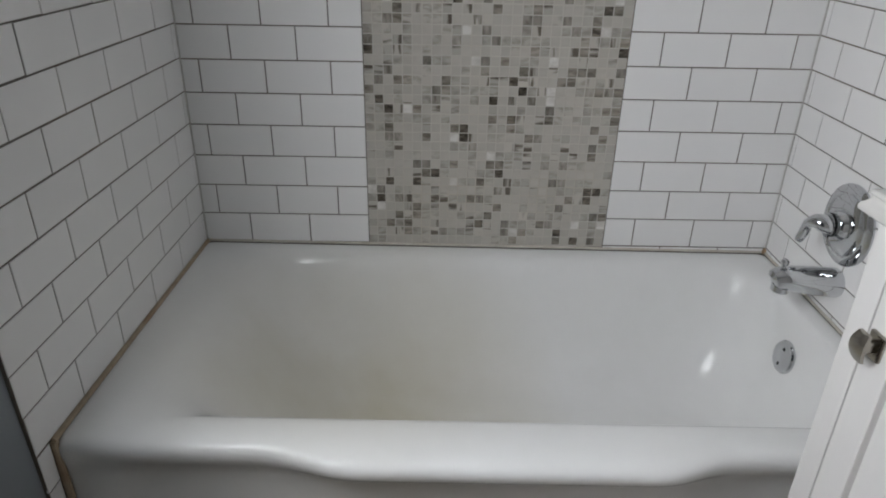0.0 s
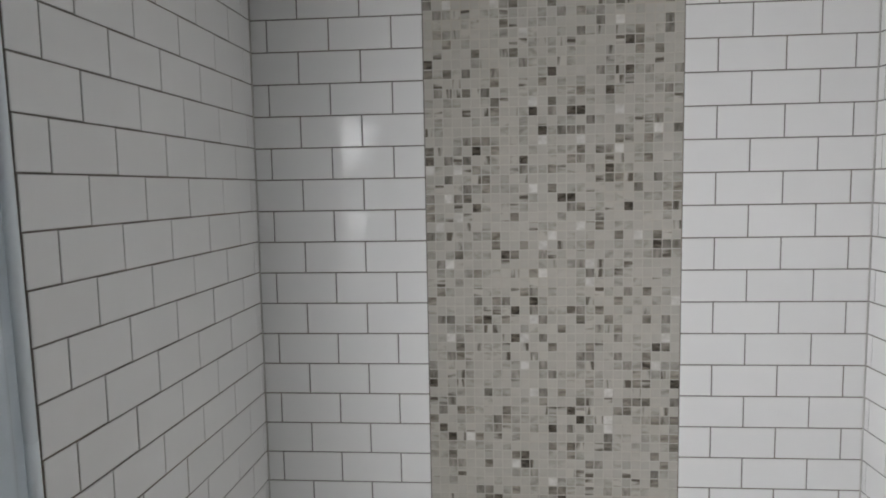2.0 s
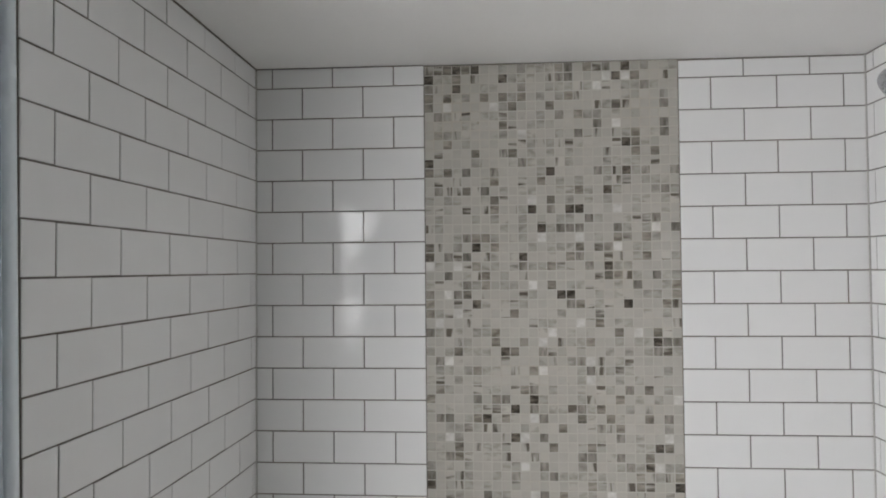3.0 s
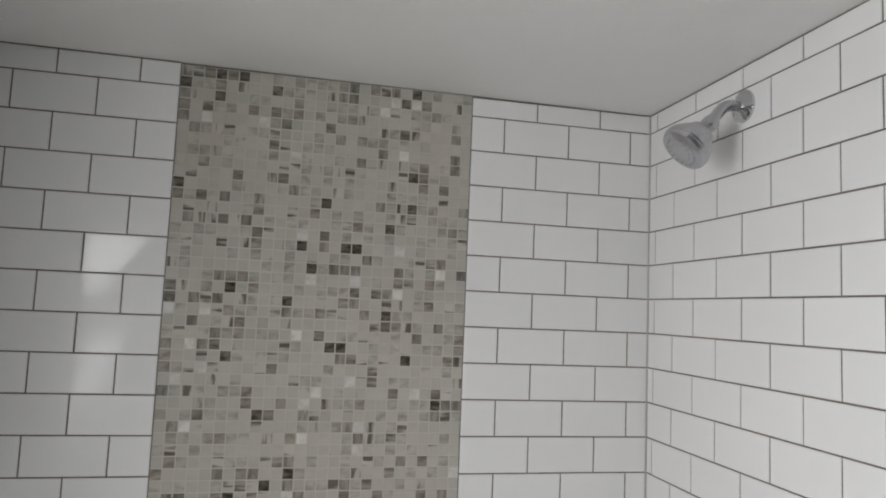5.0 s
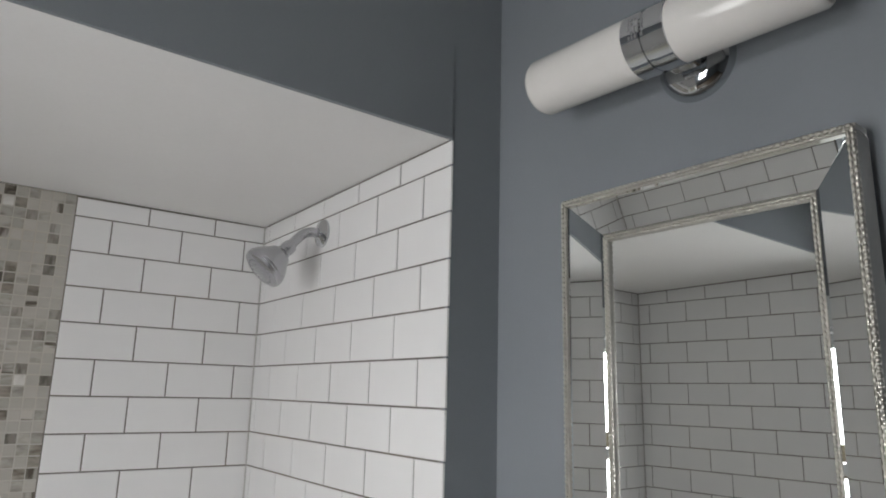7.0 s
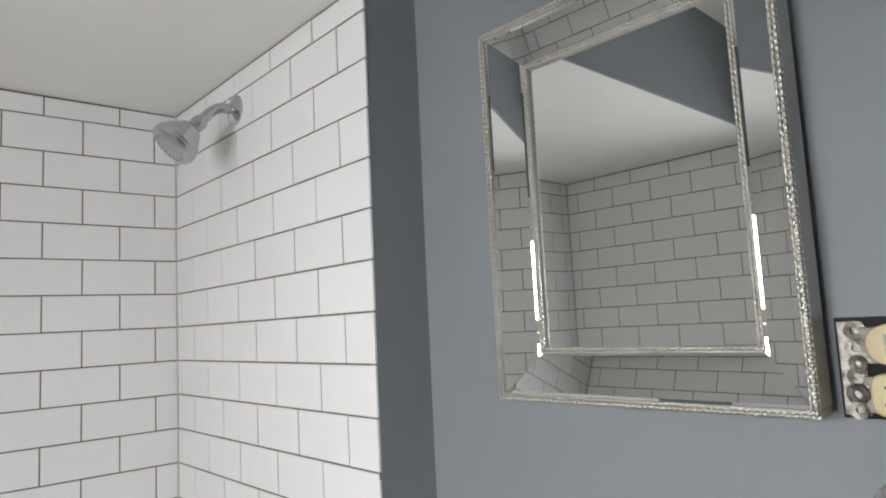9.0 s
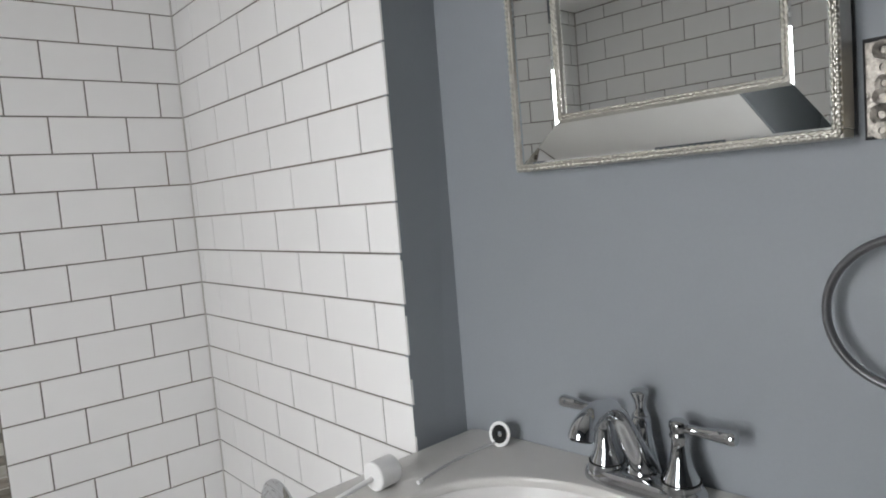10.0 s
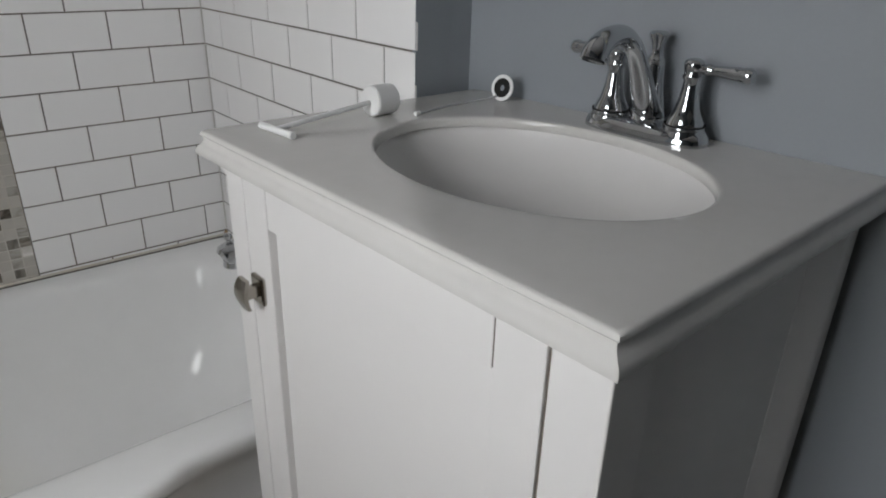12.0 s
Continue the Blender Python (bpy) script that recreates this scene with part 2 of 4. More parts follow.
def sweep(points, radii, steps=16, flat=1.0, bm=None, cap=True):
    """A tube along points; flat squeezes it across its second axis."""
    bm = bm or bmesh.new()
    pts = [Vector(p) for p in points]
    rings, side = [], None
    for i, p in enumerate(pts):
        d = (pts[min(i + 1, len(pts) - 1)] - pts[max(i - 1, 0)]).normalized()
        if side is None:
            side = d.orthogonal().normalized() if abs(d.z) > 0.9 else d.cross(Vector((0, 0, 1))).normalized()
        side = (side - d * side.dot(d)).normalized()
        up = d.cross(side)
        r = radii[i] if isinstance(radii, (list, tuple)) else radii
        rings.append([bm.verts.new(p + side * r * math.cos(2 * math.pi * k / steps) + up * r * flat * math.sin(2 * math.pi * k / steps)) for k in range(steps)])
    skin(bm, rings)
    if cap:
        bm.faces.new(rings[0]), bm.faces.new(list(reversed(rings[-1])))
    return bm


def smooth_path(points, n=8):
    """Catmull-Rom through the points."""
    p = [Vector(points[0])] + [Vector(q) for q in points] + [Vector(points[-1])]
    out = []
    for i in range(1, len(p) - 2):
        for k in range(n):
            t = k / n
            out.append(0.5 * (2 * p[i] + (p[i + 1] - p[i - 1]) * t + (2 * p[i - 1] - 5 * p[i] + 4 * p[i + 1] - p[i + 2]) * t * t + (3 * p[i] - p[i - 1] - 3 * p[i + 1] + p[i + 2]) * t ** 3))
    return out + [p[-2]]


def toward(origin, direction):
    """A pose at origin whose z axis points along direction."""
    return Matrix.Translation(origin) @ Vector(direction).to_track_quat("Z", "Y").to_matrix().to_4x4()


def structure(name, bm, material, label, category, smooth=False):
    return tagged(mesh_object(name, bm, material, smooth), label, category, kind="structure")


# ---- structure ----
TH = 0.12
wall_back = structure("wall_back", boxes((XL - TH, XR + 0.3, 0.0015, TH, 0, ZC)), GROUT, "back wall of the tub alcove tiled in white with grey grout", "wall")
XC, LEAN_L, YL = -0.427, 0.022, -0.816     # left wall: its corner, how it runs outward, its end


def left_end(z):
    """The end of the side wall is a little out of plumb."""
    return YL - 0.022 * (z - 1.2)


bm = boxes((XC - TH, XC - 0.0015, YL, 0.0015, 0, ZS + 0.05))
for v in bm.verts:
    if v.co.y < -0.5:
        v.co.y = left_end(v.co.z)
    v.co.x += LEAN_L * v.co.y
wall_left = structure("wall_alcove_left", bm, GROUT, "side wall of the tub alcove tiled in white with grey grout", "wall")
wall_right = structure("wall_alcove_right", boxes((XR + 0.0015, XV, YE + 0.004, 0.0015, 0, ZS + 0.01)), GROUT, "faucet wall of the tub alcove tiled in white with grey grout", "wall")
def right_lean(z):
    """The end of the faucet wall is out of plumb as well."""
    return 0.010 * (1.9 - z)


for v in wall_right.data.vertices:
    if v.co.y < -0.5:
        v.co.y += right_lean(v.co.z)


def soffit_tilt(bm):
    """The soffit climbs a little away from the faucet wall, most along its front."""
    for v in bm.verts:
        if v.co.x < 0 and v.co.z < ZC - 0.01 and v.co.z > ZS - 0.01:
            v.co.z += (XR - v.co.x) * (0.004 - 0.013 * v.co.y)
    return bm


wall_return = structure("wall_return", soffit_tilt(boxes((XR + 0.0005, XV + 0.05, YE - 0.004, YE + 0.004, 0, ZC), (XL - TH, XR + 0.0005, YE - 0.004, YE + 0.004, ZS, ZC))), PAINT, "blue-grey painted wall end and soffit face", "wall")
for v in wall_return.data.vertices:
    if v.co.z < ZS - 0.01:
        v.co.y += right_lean(v.co.z) * (1.0 if v.co.x < XR + 0.05 else 0.5)
structure("soffit", soffit_tilt(boxes((XL - TH, XR + 0.01, YE + 0.004, 0.0015, ZS, ZS + 0.1))), CEIL_PAINT, "smooth white soffit over the bath", "ceiling")
structure("ceiling", boxes((XL - TH - 0.2, 1.6, YS, YE - 0.004, ZC, ZC + 0.1)), CEIL_PAINT, "white painted room ceiling", "ceiling")
structure("floor", boxes((XL - TH - 0.2, 1.6, YS, 0.1, -0.1, 0)), FLOOR, "warm brown bathroom floor", "floor")
# unseen wall, set far back so that less light bounces off it
structure("wall_south_unseen", boxes((XL - TH, 1.5, YS - TH, YS, 0, ZC)), PAINT, "blue-grey painted wall", "wall")
wall_vanity = structure("wall_vanity", boxes((-0.02, 3.2, 0, TH, 0, ZC)), PAINT, "blue-grey painted wall behind the vanity", "wall")
wall_vanity.matrix_basis = WALL
y0, y1, z0, z1 = WIN
structure("wall_window", boxes((XW - TH, XW, YS, y0, 0, ZC), (XW - TH, XW, y1, YL + 0.02, 0, ZC), (XW - TH, XW, y0, y1, 0, z0), (XW - TH, XW, y0, y1, z1, ZC)), PAINT, "blue-grey painted wall round the window", "wall")

# window in the wall beside the alcove
win = thing("window_1", pose(XW, y1, z0), "white double-hung window with moulded casing and a deep sill", "window", kind="structure")


def W(bm):
    bmesh.ops.translate(bm, verts=bm.verts, vec=(-XW, -y1, -z0))
    return bm


def moulding(prof, za, zb):
    """An upright of the given section: (y, out of the wall)."""
    bm = bmesh.new()
    a = [bm.verts.new((XW + d, y - 0.022 * (za - 1.2), za)) for y, d in prof]
    b = [bm.verts.new((XW + d, y - 0.022 * (zb - 1.2), zb)) for y, d in prof]
    skin(bm, [a, b])
    bm.faces.new(a), bm.faces.new(b)
    return W(bm)


ye = YL - 0.003
bead_section = [(ye, 0.0)] + [(ye - 0.011 + 0.011 * math.cos(radians(a)), 0.002 + 0.009 * math.sin(radians(a))) for a in range(0, 181, 15)] + [(ye - 0.022, 0.0)]
part("edge_bead", moulding(bead_section, z0, ZC), EDGE_PAINT, win, "rounded edge moulding, pale blue-white with painted window glare", smooth=True, angle=50)
part("casing", moulding([(ye - 0.0225, 0.0), (ye - 0.0225, 0.001), (ye - 0.040, 0.001), (ye - 0.046, 0.006), (ye - 0.054, 0.012), (ye - 0.066, 0.014), (ye - 0.16, 0.012), (ye - 0.20, 0.011), (ye - 0.205, 0.0)], z0, z1 + 0.1), CASING_PAINT, win, smooth=True, angle=50)
part("casing", moulding([(y0 + 0.005, 0.0), (y0 + 0.005, 0.016), (y0 - 0.10, 0.022), (y0 - 0.115, 0.018), (y0 - 0.115, 0.0)], z0, z1 + 0.1), CASING_PAINT, win, smooth=True, angle=50)
part("head_casing", W(boxes((XW, XW + 0.02, y0 + 0.006, y1 - 0.001, z1 + 0.0, z1 + 0.1), bevel=0.004)), TRIM_PAINT, win)
part("sill", W(boxes((XW - 0.05, XW + 0.036, y0 - 0.13, ye - 0.014, z0 - 0.034, z0 - 0.001), bevel=0.008, segments=3)), SILL_PAINT, win, "window sill with its shade put into a dull grey")
part("apron", W(boxes((XW, XW + 0.014, y0 - 0.1, ye - 0.05, z0 - 0.11, z0 - 0.031), bevel=0.003)), TRIM_PAINT, win)
part("jamb_lining", W(boxes((XW - TH, XW, y1 - 0.012, y1 - 0.001, z0, z1), (XW - TH, XW, y0 + 0.001, y0 + 0.012, z0, z1), (XW - TH, XW, y0 + .012, y1 - .012, z1 - 0.012, z1 - 0.001))), TRIM_PAINT, win)
zm = 1.315
for nm, za, zb, dx in (("upper_sash", zm - 0.018, z1 - 0.013, -0.062), ("lower_sash", z0 + 0.001, zm + 0.018, -0.03)):
    x = XW + dx
    sash = part(nm, W(boxes((x - .028, x, y0 + .013, y0 + .055, za, zb), (x - .028, x, y1 - .055, y1 - .013, za, zb), (x - .028, x, y0 + .055, y1 - .055, zb - .036, zb), (x - .028, x, y0 + .055, y1 - .055, za, za + .036), bevel=0.003)), TRIM_PAINT, win)
    pane = part("pane", W(boxes((x - .016, x - .012, y0 + .05, y1 - .05, za + .03, zb - .03))), GLASS, sash)
    pane.visible_shadow = False

# ---- bath ----
def rounded_ring(x0, x1, y0, y1, r, n_corner=8, n_long=40, n_short=20):
    pts = []
    cs = [((x1 - r, y0 + r), -90), ((x1 - r, y1 - r), 0), ((x0 + r, y1 - r), 90), ((x0 + r, y0 + r), 180)]
    for k, ((cx, cy), a0) in enumerate(cs):
        for i in range(n_corner + 1):
            a = radians(a0 + 90 * i / n_corner)
            pts.append((cx + r * math.cos(a), cy + r * math.sin(a)))
        nx, ny = cs[(k + 1) % 4][0]
        a = radians(a0 + 90)
        ex, ey = nx + r * math.cos(a), ny + r * math.sin(a)
        sx, sy = pts[-1]
        n = n_short if k % 2 == 0 else n_long
        for i in range(1, n):
            pts.append((sx + (ex - sx) * i / n, sy + (ey - sy) * i / n))
    return pts


def step(a, b, t):
    t = min(max((t - a) / (b - a), 0), 1)
    return t * t * (3 - 2 * t)


def bathtub():
    tub = thing("bathtub", pose(0.3, -0.4, 0), "white enamelled alcove bathtub with a stained bottom", "bathtub")
    bm = bmesh.new()
    xa, xb = XC - 0.004, XR - 0.001
    rows = [(0.0, xa, xb, -0.752, -0.004, 0.008, 0), (0.30, xa, xb, -0.752, -0.004, 0.008, 0.3), (0.335, xa, xb, -0.754, -0.004, 0.008, 0.6), (0.355, xa, xb, -0.757, -0.004, 0.008, 0.9),
            (0.372, xa, xb, -0.762, -0.004, 0.010, 1), (0.386, xa, xb, -0.762, -0.004, 0.012, 1), (0.395, xa, xb, -0.755, -0.004, 0.015, 0.95), (0.3995, xa + .006, xb - .006, -0.742, -0.010, 0.025, 0.8),
            (0.400, xa + .02, xb - .02, -0.725, -0.02, 0.04, 0.4), (0.3975, xa + .06, xb - .045, -0.688, -0.05, 0.10, 0), (0.387, xa + .10, xb - .05, -0.674, -0.066, 0.13, 0),
            (0.365, xa + .14, xb - .056, -0.662, -0.078, 0.14, 0), (0.32, xa + .185, xb - .062, -0.650, -0.090, 0.15, 0), (0.25, xa + .24, xb - .072, -0.635, -0.108, 0.16, 0),
            (0.17, xa + .31, xb - .092, -0.628, -0.128, 0.16, 0), (0.115, xa + .38, xb - .125, -0.600, -0.155, 0.16, 0), (0.085, xa + .44, xb - .15, -0.565, -0.19, 0.15, 0),
            (0.072, xa + .48, xb - .19, -0.52, -0.235, 0.13, 0), (0.068, xa + .60, xb - .28, -0.45, -0.305, 0.07, 0)]
    rings = []
    for z, x0, x1, ya, yb, r, bulge in rows:
        ring = []
        for x, y in rounded_ring(x0, x1, ya, yb, r):
            if bulge and y < -0.6:
                y -= bulge * 0.039 * step(-0.10, 0.05, x) * (1 - step(0.56, 0.68, x))
            if z < 0.36 and y < -0.70:                        # sunk apron panel between flush ends
                y += 0.030 * (1 - step(0.30, 0.36, z)) * step(xa + 0.05, xa + 0.11, x) * (1 - step(xb - 0.11, xb - 0.05, x))
            dz = -0.012 * (x - XL) / (XR - XL) * min(z / 0.3, 1)
            x += 0.5 * LEAN_L * y * (1 - step(x0, 0.3, x))      # the foot end follows its wall
            ring.append(bm.verts.new((x - 0.3, y + 0.4, z + dz)))
        rings.append(ring)
    skin(bm, rings)
    bm.faces.new(rings[-1])
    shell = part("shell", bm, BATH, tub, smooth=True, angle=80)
    sub = shell.modifiers.new("smooth", "SUBSURF")
    sub.levels = sub.render_levels = 1
    # overflow plate with two screws, and drain
    m = toward((0.979 - 0.3, -0.325 + 0.4, 0.281), (-1, 0, 0.17))
    plate = part("overflow_plate", lathe([(0, 0.006), (0.024, 0.006), (0.036, 0.004), (0.039, 0.0), (0.039, -0.014)], m), CHROME, tub, "round chrome overflow plate", smooth=True)
    for s in (-1, 1):
        part("screw", lathe([(0, 0.008), (0.003, 0.0075), (0.0045, 0.006), (0.0045, 0.004)], m @ Matrix.Translation((0, 0.019 * s, 0)), 12), DARK, plate)
    part("drain", lathe([(0, 0.003), (0.012, 0.004), (0.026, 0.003), (0.030, 0.0)], Matrix.Translation((0.80 - 0.3, -0.38 + 0.4, 0.064))), CHROME, tub, smooth=True)
    return tub


BATH = mat("stained_bath_enamel", (0.84, 0.843, 0.832), rough=0.09, vary=0.03, scale=3, fine=30, bump=0.02, spec=0.28)
nt = BATH.node_tree
bsdf = nt.nodes["Principled BSDF"]
old = bsdf.inputs["Base Color"].links[0].from_socket
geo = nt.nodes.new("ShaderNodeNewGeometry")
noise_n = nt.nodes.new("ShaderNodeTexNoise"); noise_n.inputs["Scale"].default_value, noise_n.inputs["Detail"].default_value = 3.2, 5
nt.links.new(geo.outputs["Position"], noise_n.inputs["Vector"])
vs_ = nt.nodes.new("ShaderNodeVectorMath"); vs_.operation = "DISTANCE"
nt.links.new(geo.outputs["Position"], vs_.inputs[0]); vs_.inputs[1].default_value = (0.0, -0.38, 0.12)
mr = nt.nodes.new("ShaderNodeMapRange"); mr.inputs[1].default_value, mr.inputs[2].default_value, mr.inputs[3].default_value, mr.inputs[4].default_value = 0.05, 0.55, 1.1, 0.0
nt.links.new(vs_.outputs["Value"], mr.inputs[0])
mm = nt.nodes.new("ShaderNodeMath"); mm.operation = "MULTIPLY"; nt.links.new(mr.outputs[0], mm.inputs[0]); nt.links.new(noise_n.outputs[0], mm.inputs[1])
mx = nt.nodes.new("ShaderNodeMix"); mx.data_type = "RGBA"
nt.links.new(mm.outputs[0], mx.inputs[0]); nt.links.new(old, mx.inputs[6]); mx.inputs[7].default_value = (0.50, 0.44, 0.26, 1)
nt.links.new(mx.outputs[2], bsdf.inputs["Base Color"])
bathtub()

# caulk round the bath
CORNER_CAULK = mat("off_white_caulk", (0.56, 0.545, 0.52), rough=0.6, vary=0.12, scale=14, bump=0.1, dirt=(0.36, 0.32, 0.26), dirt_amount=0.5)
zc = lambda x: 0.4 - 0.012 * (x - XL) / (XR - XL)
bm = sweep([(XC + .002 + LEAN_L * y, y, zc(XL) - .001) for y in (-0.757, -0.5, -0.25, -0.003)], 0.0062, 8)
sweep([(XC + 0.0030 + LEAN_L * -0.757, -0.756, z) for z in (0.05, 0.2, 0.33, 0.38, 0.398)], 0.0068, 10, bm=bm)
structure("caulk_side", bm, CAULK, "brown-stained caulk line along the side of the bath", "caulk", smooth=True)
bm = sweep([(x, -0.002, zc(x) + .001) for x in (XL, 0, 0.3, 0.616, 0.8, XR - .002)], 0.0035, 8)
sweep([(XR - .002, y, zc(XR) + .001) for y in (-0.003, -0.3, -0.757)], 0.0035, 8, bm=bm)
for x in (XC + 0.0012, XR - 0.0012):
    structure("caulk_corner", sweep([(x, -0.0012, z) for z in (Z0, 1.0, 1.5, ZS)], 0.0017, 8), CORNER_CAULK, "thin off-white caulk line in the tiled corner", "caulk", smooth=True)
under = lambda x, y: ZS + (XR - x) * (0.004 - 0.013 * y) - 0.0008
bm2 = sweep([(XC + LEAN_L * y + 0.0012, y, under(XC, y)) for y in (-0.79, -0.5, -0.25, -0.002)], 0.0022, 8)
sweep([(x, -0.0015, under(x, 0)) for x in (XC + 0.001, -0.2, -0.002)], 0.0018, 8, bm=bm2)
structure("caulk_ceiling", bm2, GROUT, "thin dark joint between tiles and soffit", "caulk", smooth=True)
structure("caulk_back", bm, PALE_CAULK, "pale stained caulk line behind the bath", "caulk", smooth=True)
bm = lathe([(0.0, 0.010), (0.003, 0.008), (0.005, 0.003), (0.007, -0.002), (0.006, -0.006)], Matrix.Translation((XR - .004, -.004, zc(XR) + .004)), 12)
structure("caulk_blob", bm, mat("rusty_caulk", (0.33, 0.23, 0.14), rough=0.8, vary=0.3, scale=80, bump=0.4), "rust-stained lump of caulk in the corner", "caulk", smooth=True)


# ---- fittings on the faucet wall ----
def shower_head():
    t = thing("shower_head", pose(XR, -0.343, 1.846), "dull chrome shower head on a bent arm", "shower head")
    part("flange", lathe([(0, 0.0), (0.031, 0.0), (0.0305, 0.004), (0.026, 0.008), (0.014, 0.011), (0.011, 0.014)], toward((0, 0, 0), (-1, 0, 0))), CHROME, t, smooth=True)
    d = Vector((-0.70, 0.04, -0.71)).normalized()
    path = smooth_path([(0, 0, 0), (-0.03, -0.003, -0.002), (-0.052, -0.010, -0.012), (-0.077, -0.022, -0.036), (-0.088, -0.027, -0.047)], 6)
    part("arm", sweep(path, 0.0105, 16), DULL_CHROME, t, smooth=True)
    o = Vector((-0.086, -0.027, -0.046))
    part("collar", lathe([(0.0, -0.004), (0.014, -0.004), (0.015, 0.0), (0.015, 0.010), (0.0135, 0.013), (0.015, 0.016), (0.013, 0.024), (0.0, 0.024)], toward(o, d), 24), DULL_CHROME, t, smooth=True)
    head = part("head", lathe([(0.0, 0.018), (0.015, 0.019), (0.021, 0.024), (0.024, 0.027), (0.0245, 0.030), (0.032, 0.040), (0.0400, 0.052), (0.0440, 0.061), (0.0452, 0.066), (0.0440, 0.069), (0.0452, 0.072), (0.0425, 0.078), (0.036, 0.081), (0.0, 0.085)], toward(o, d), 40), DULL_CHROME, t, smooth=True)
    bm = bmesh.new()
    for ring, n in ((0.010, 6), (0.019, 12), (0.029, 18)):
        for i in range(n):
            a = 2 * math.pi * i / n
            lathe([(0.0016, 0.0795), (0.0016, 0.083), (0, 0.0835)], toward(o, d) @ Matrix.Translation((ring * math.cos(a), ring * math.sin(a), 0)), 6, bm)
    part("nozzles", bm, SATIN, head)


def bath_valve():
    t = thing("bath_valve", pose(XR, -0.30, 0.603), "chrome shower valve with a curved lever and round plate", "faucet")
    m = toward((0, 0, 0), (-1, 0, 0))
    part("plate", lathe([(0.089, 0.0), (0.0885, 0.004), (0.083, 0.008), (0.070, 0.011), (0.067, 0.0095), (0.064, 0.0115), (0.050, 0.016), (0.036, 0.018), (0.0, 0.020)], m, 48), CHROME, t, smooth=True)
    part("sleeve", lathe([(0.034, 0.012), (0.031, 0.026), (0.026, 0.032), (0.026, 0.046), (0.0, 0.046)], m, 32), CHROME, t, smooth=True)
    part("seal", lathe([(0.0261, 0.039), (0.0265, 0.040), (0.0265, 0.044), (0.0261, 0.045)], m, 32), RUBBER, t, smooth=True)
    path = smooth_path([(-0.042, 0, 0), (-0.054, 0.002, 0.003), (-0.066, 0.010, 0.004), (-0.073, 0.021, -0.007), (-0.075, 0.028, -0.032), (-0.080, 0.030, -0.052)], 6)
    n = len(path)
    part("lever", sweep(path, [0.0245 - 0.012 * step(0.1, 0.7, i / n) - 0.004 * step(0.85, 1, i / n) for i in range(n)], 20, 0.8), CHROME, t, smooth=True)


def bath_spout():
    t = thing("bath_spout", pose(XR, -0.318, 0.474), "chrome bath spout with a diverter knob", "faucet")
    path = [Vector((-x * 1.06, 0, z)) for x, z in ((0.0, 0), (0.004, 0), (0.02, 0.001), (0.05, 0.004), (0.08, 0.007), (0.105, 0.009), (0.122, 0.008), (0.131, 0.006), (0.134, 0.004))]
    body = part("body", sweep(path, [0.033, 0.035, 0.0345, 0.0330, 0.0310, 0.0290, 0.0265, 0.0225, 0.014], 28, 0.95), CHROME, t, smooth=True)
    part("outlet", lathe([(0.0190, 0.0), (0.0185, 0.015), (0.016, 0.017), (0.015, 0.010), (0, 0.008)], toward((-0.119, 0, -0.007), (-0.12, 0, -1)), 24), CHROME, body, smooth=True)
    part("knob", lathe([(0.004, 0.0), (0.004, 0.014), (0.008, 0.017), (0.009, 0.024), (0.006, 0.028), (0, 0.028)], toward((-0.124, 0, 0.026), (0, 0, 1)), 20), CHROME, t, "small chrome diverter knob", smooth=True)


shower_head()
bath_valve()
bath_spout()


# ---- vanity ----
TOP = 0.885
U0, U1, N1 = 0.005, 0.597, 0.451          # top: along the wall and out of it
SU, SN, SA, SB = 0.318, 0.214, 0.195, 0.148   # basin centre and half axes


def knob(parent):
    u, z = 0.080, 0.698
    base = part("knob", boxes((u - .014, u + .014, -0.4275, -0.4205, z - .019, z + .019), bevel=0.003), NICKEL, parent, "curved square brushed nickel knob")
    part("stem", boxes((u - .0055, u + .0055, -0.447, -0.426, z - .008, z + .008), bevel=0.002), NICKEL, base)
    bm = bmesh.new()
    rings = []
    for k in range(13):
        s = -1 + k / 6
        n = 0.440 + 0.0055 * (1 - s * s)
        w = 0.0145 - 0.004 * s * s
        rings.append([bm.verts.new((u + a * w, -(n + d), z + 0.020 * s)) for a, d in ((-1, 0.0), (-0.96, 0.0045), (0, 0.006), (0.96, 0.0045), (1, 0.0))])
    skin(bm, rings)
    bm.faces.new(rings[0]), bm.faces.new(rings[-1])
    part("grip", bm, NICKEL, base, smooth=True, angle=50)


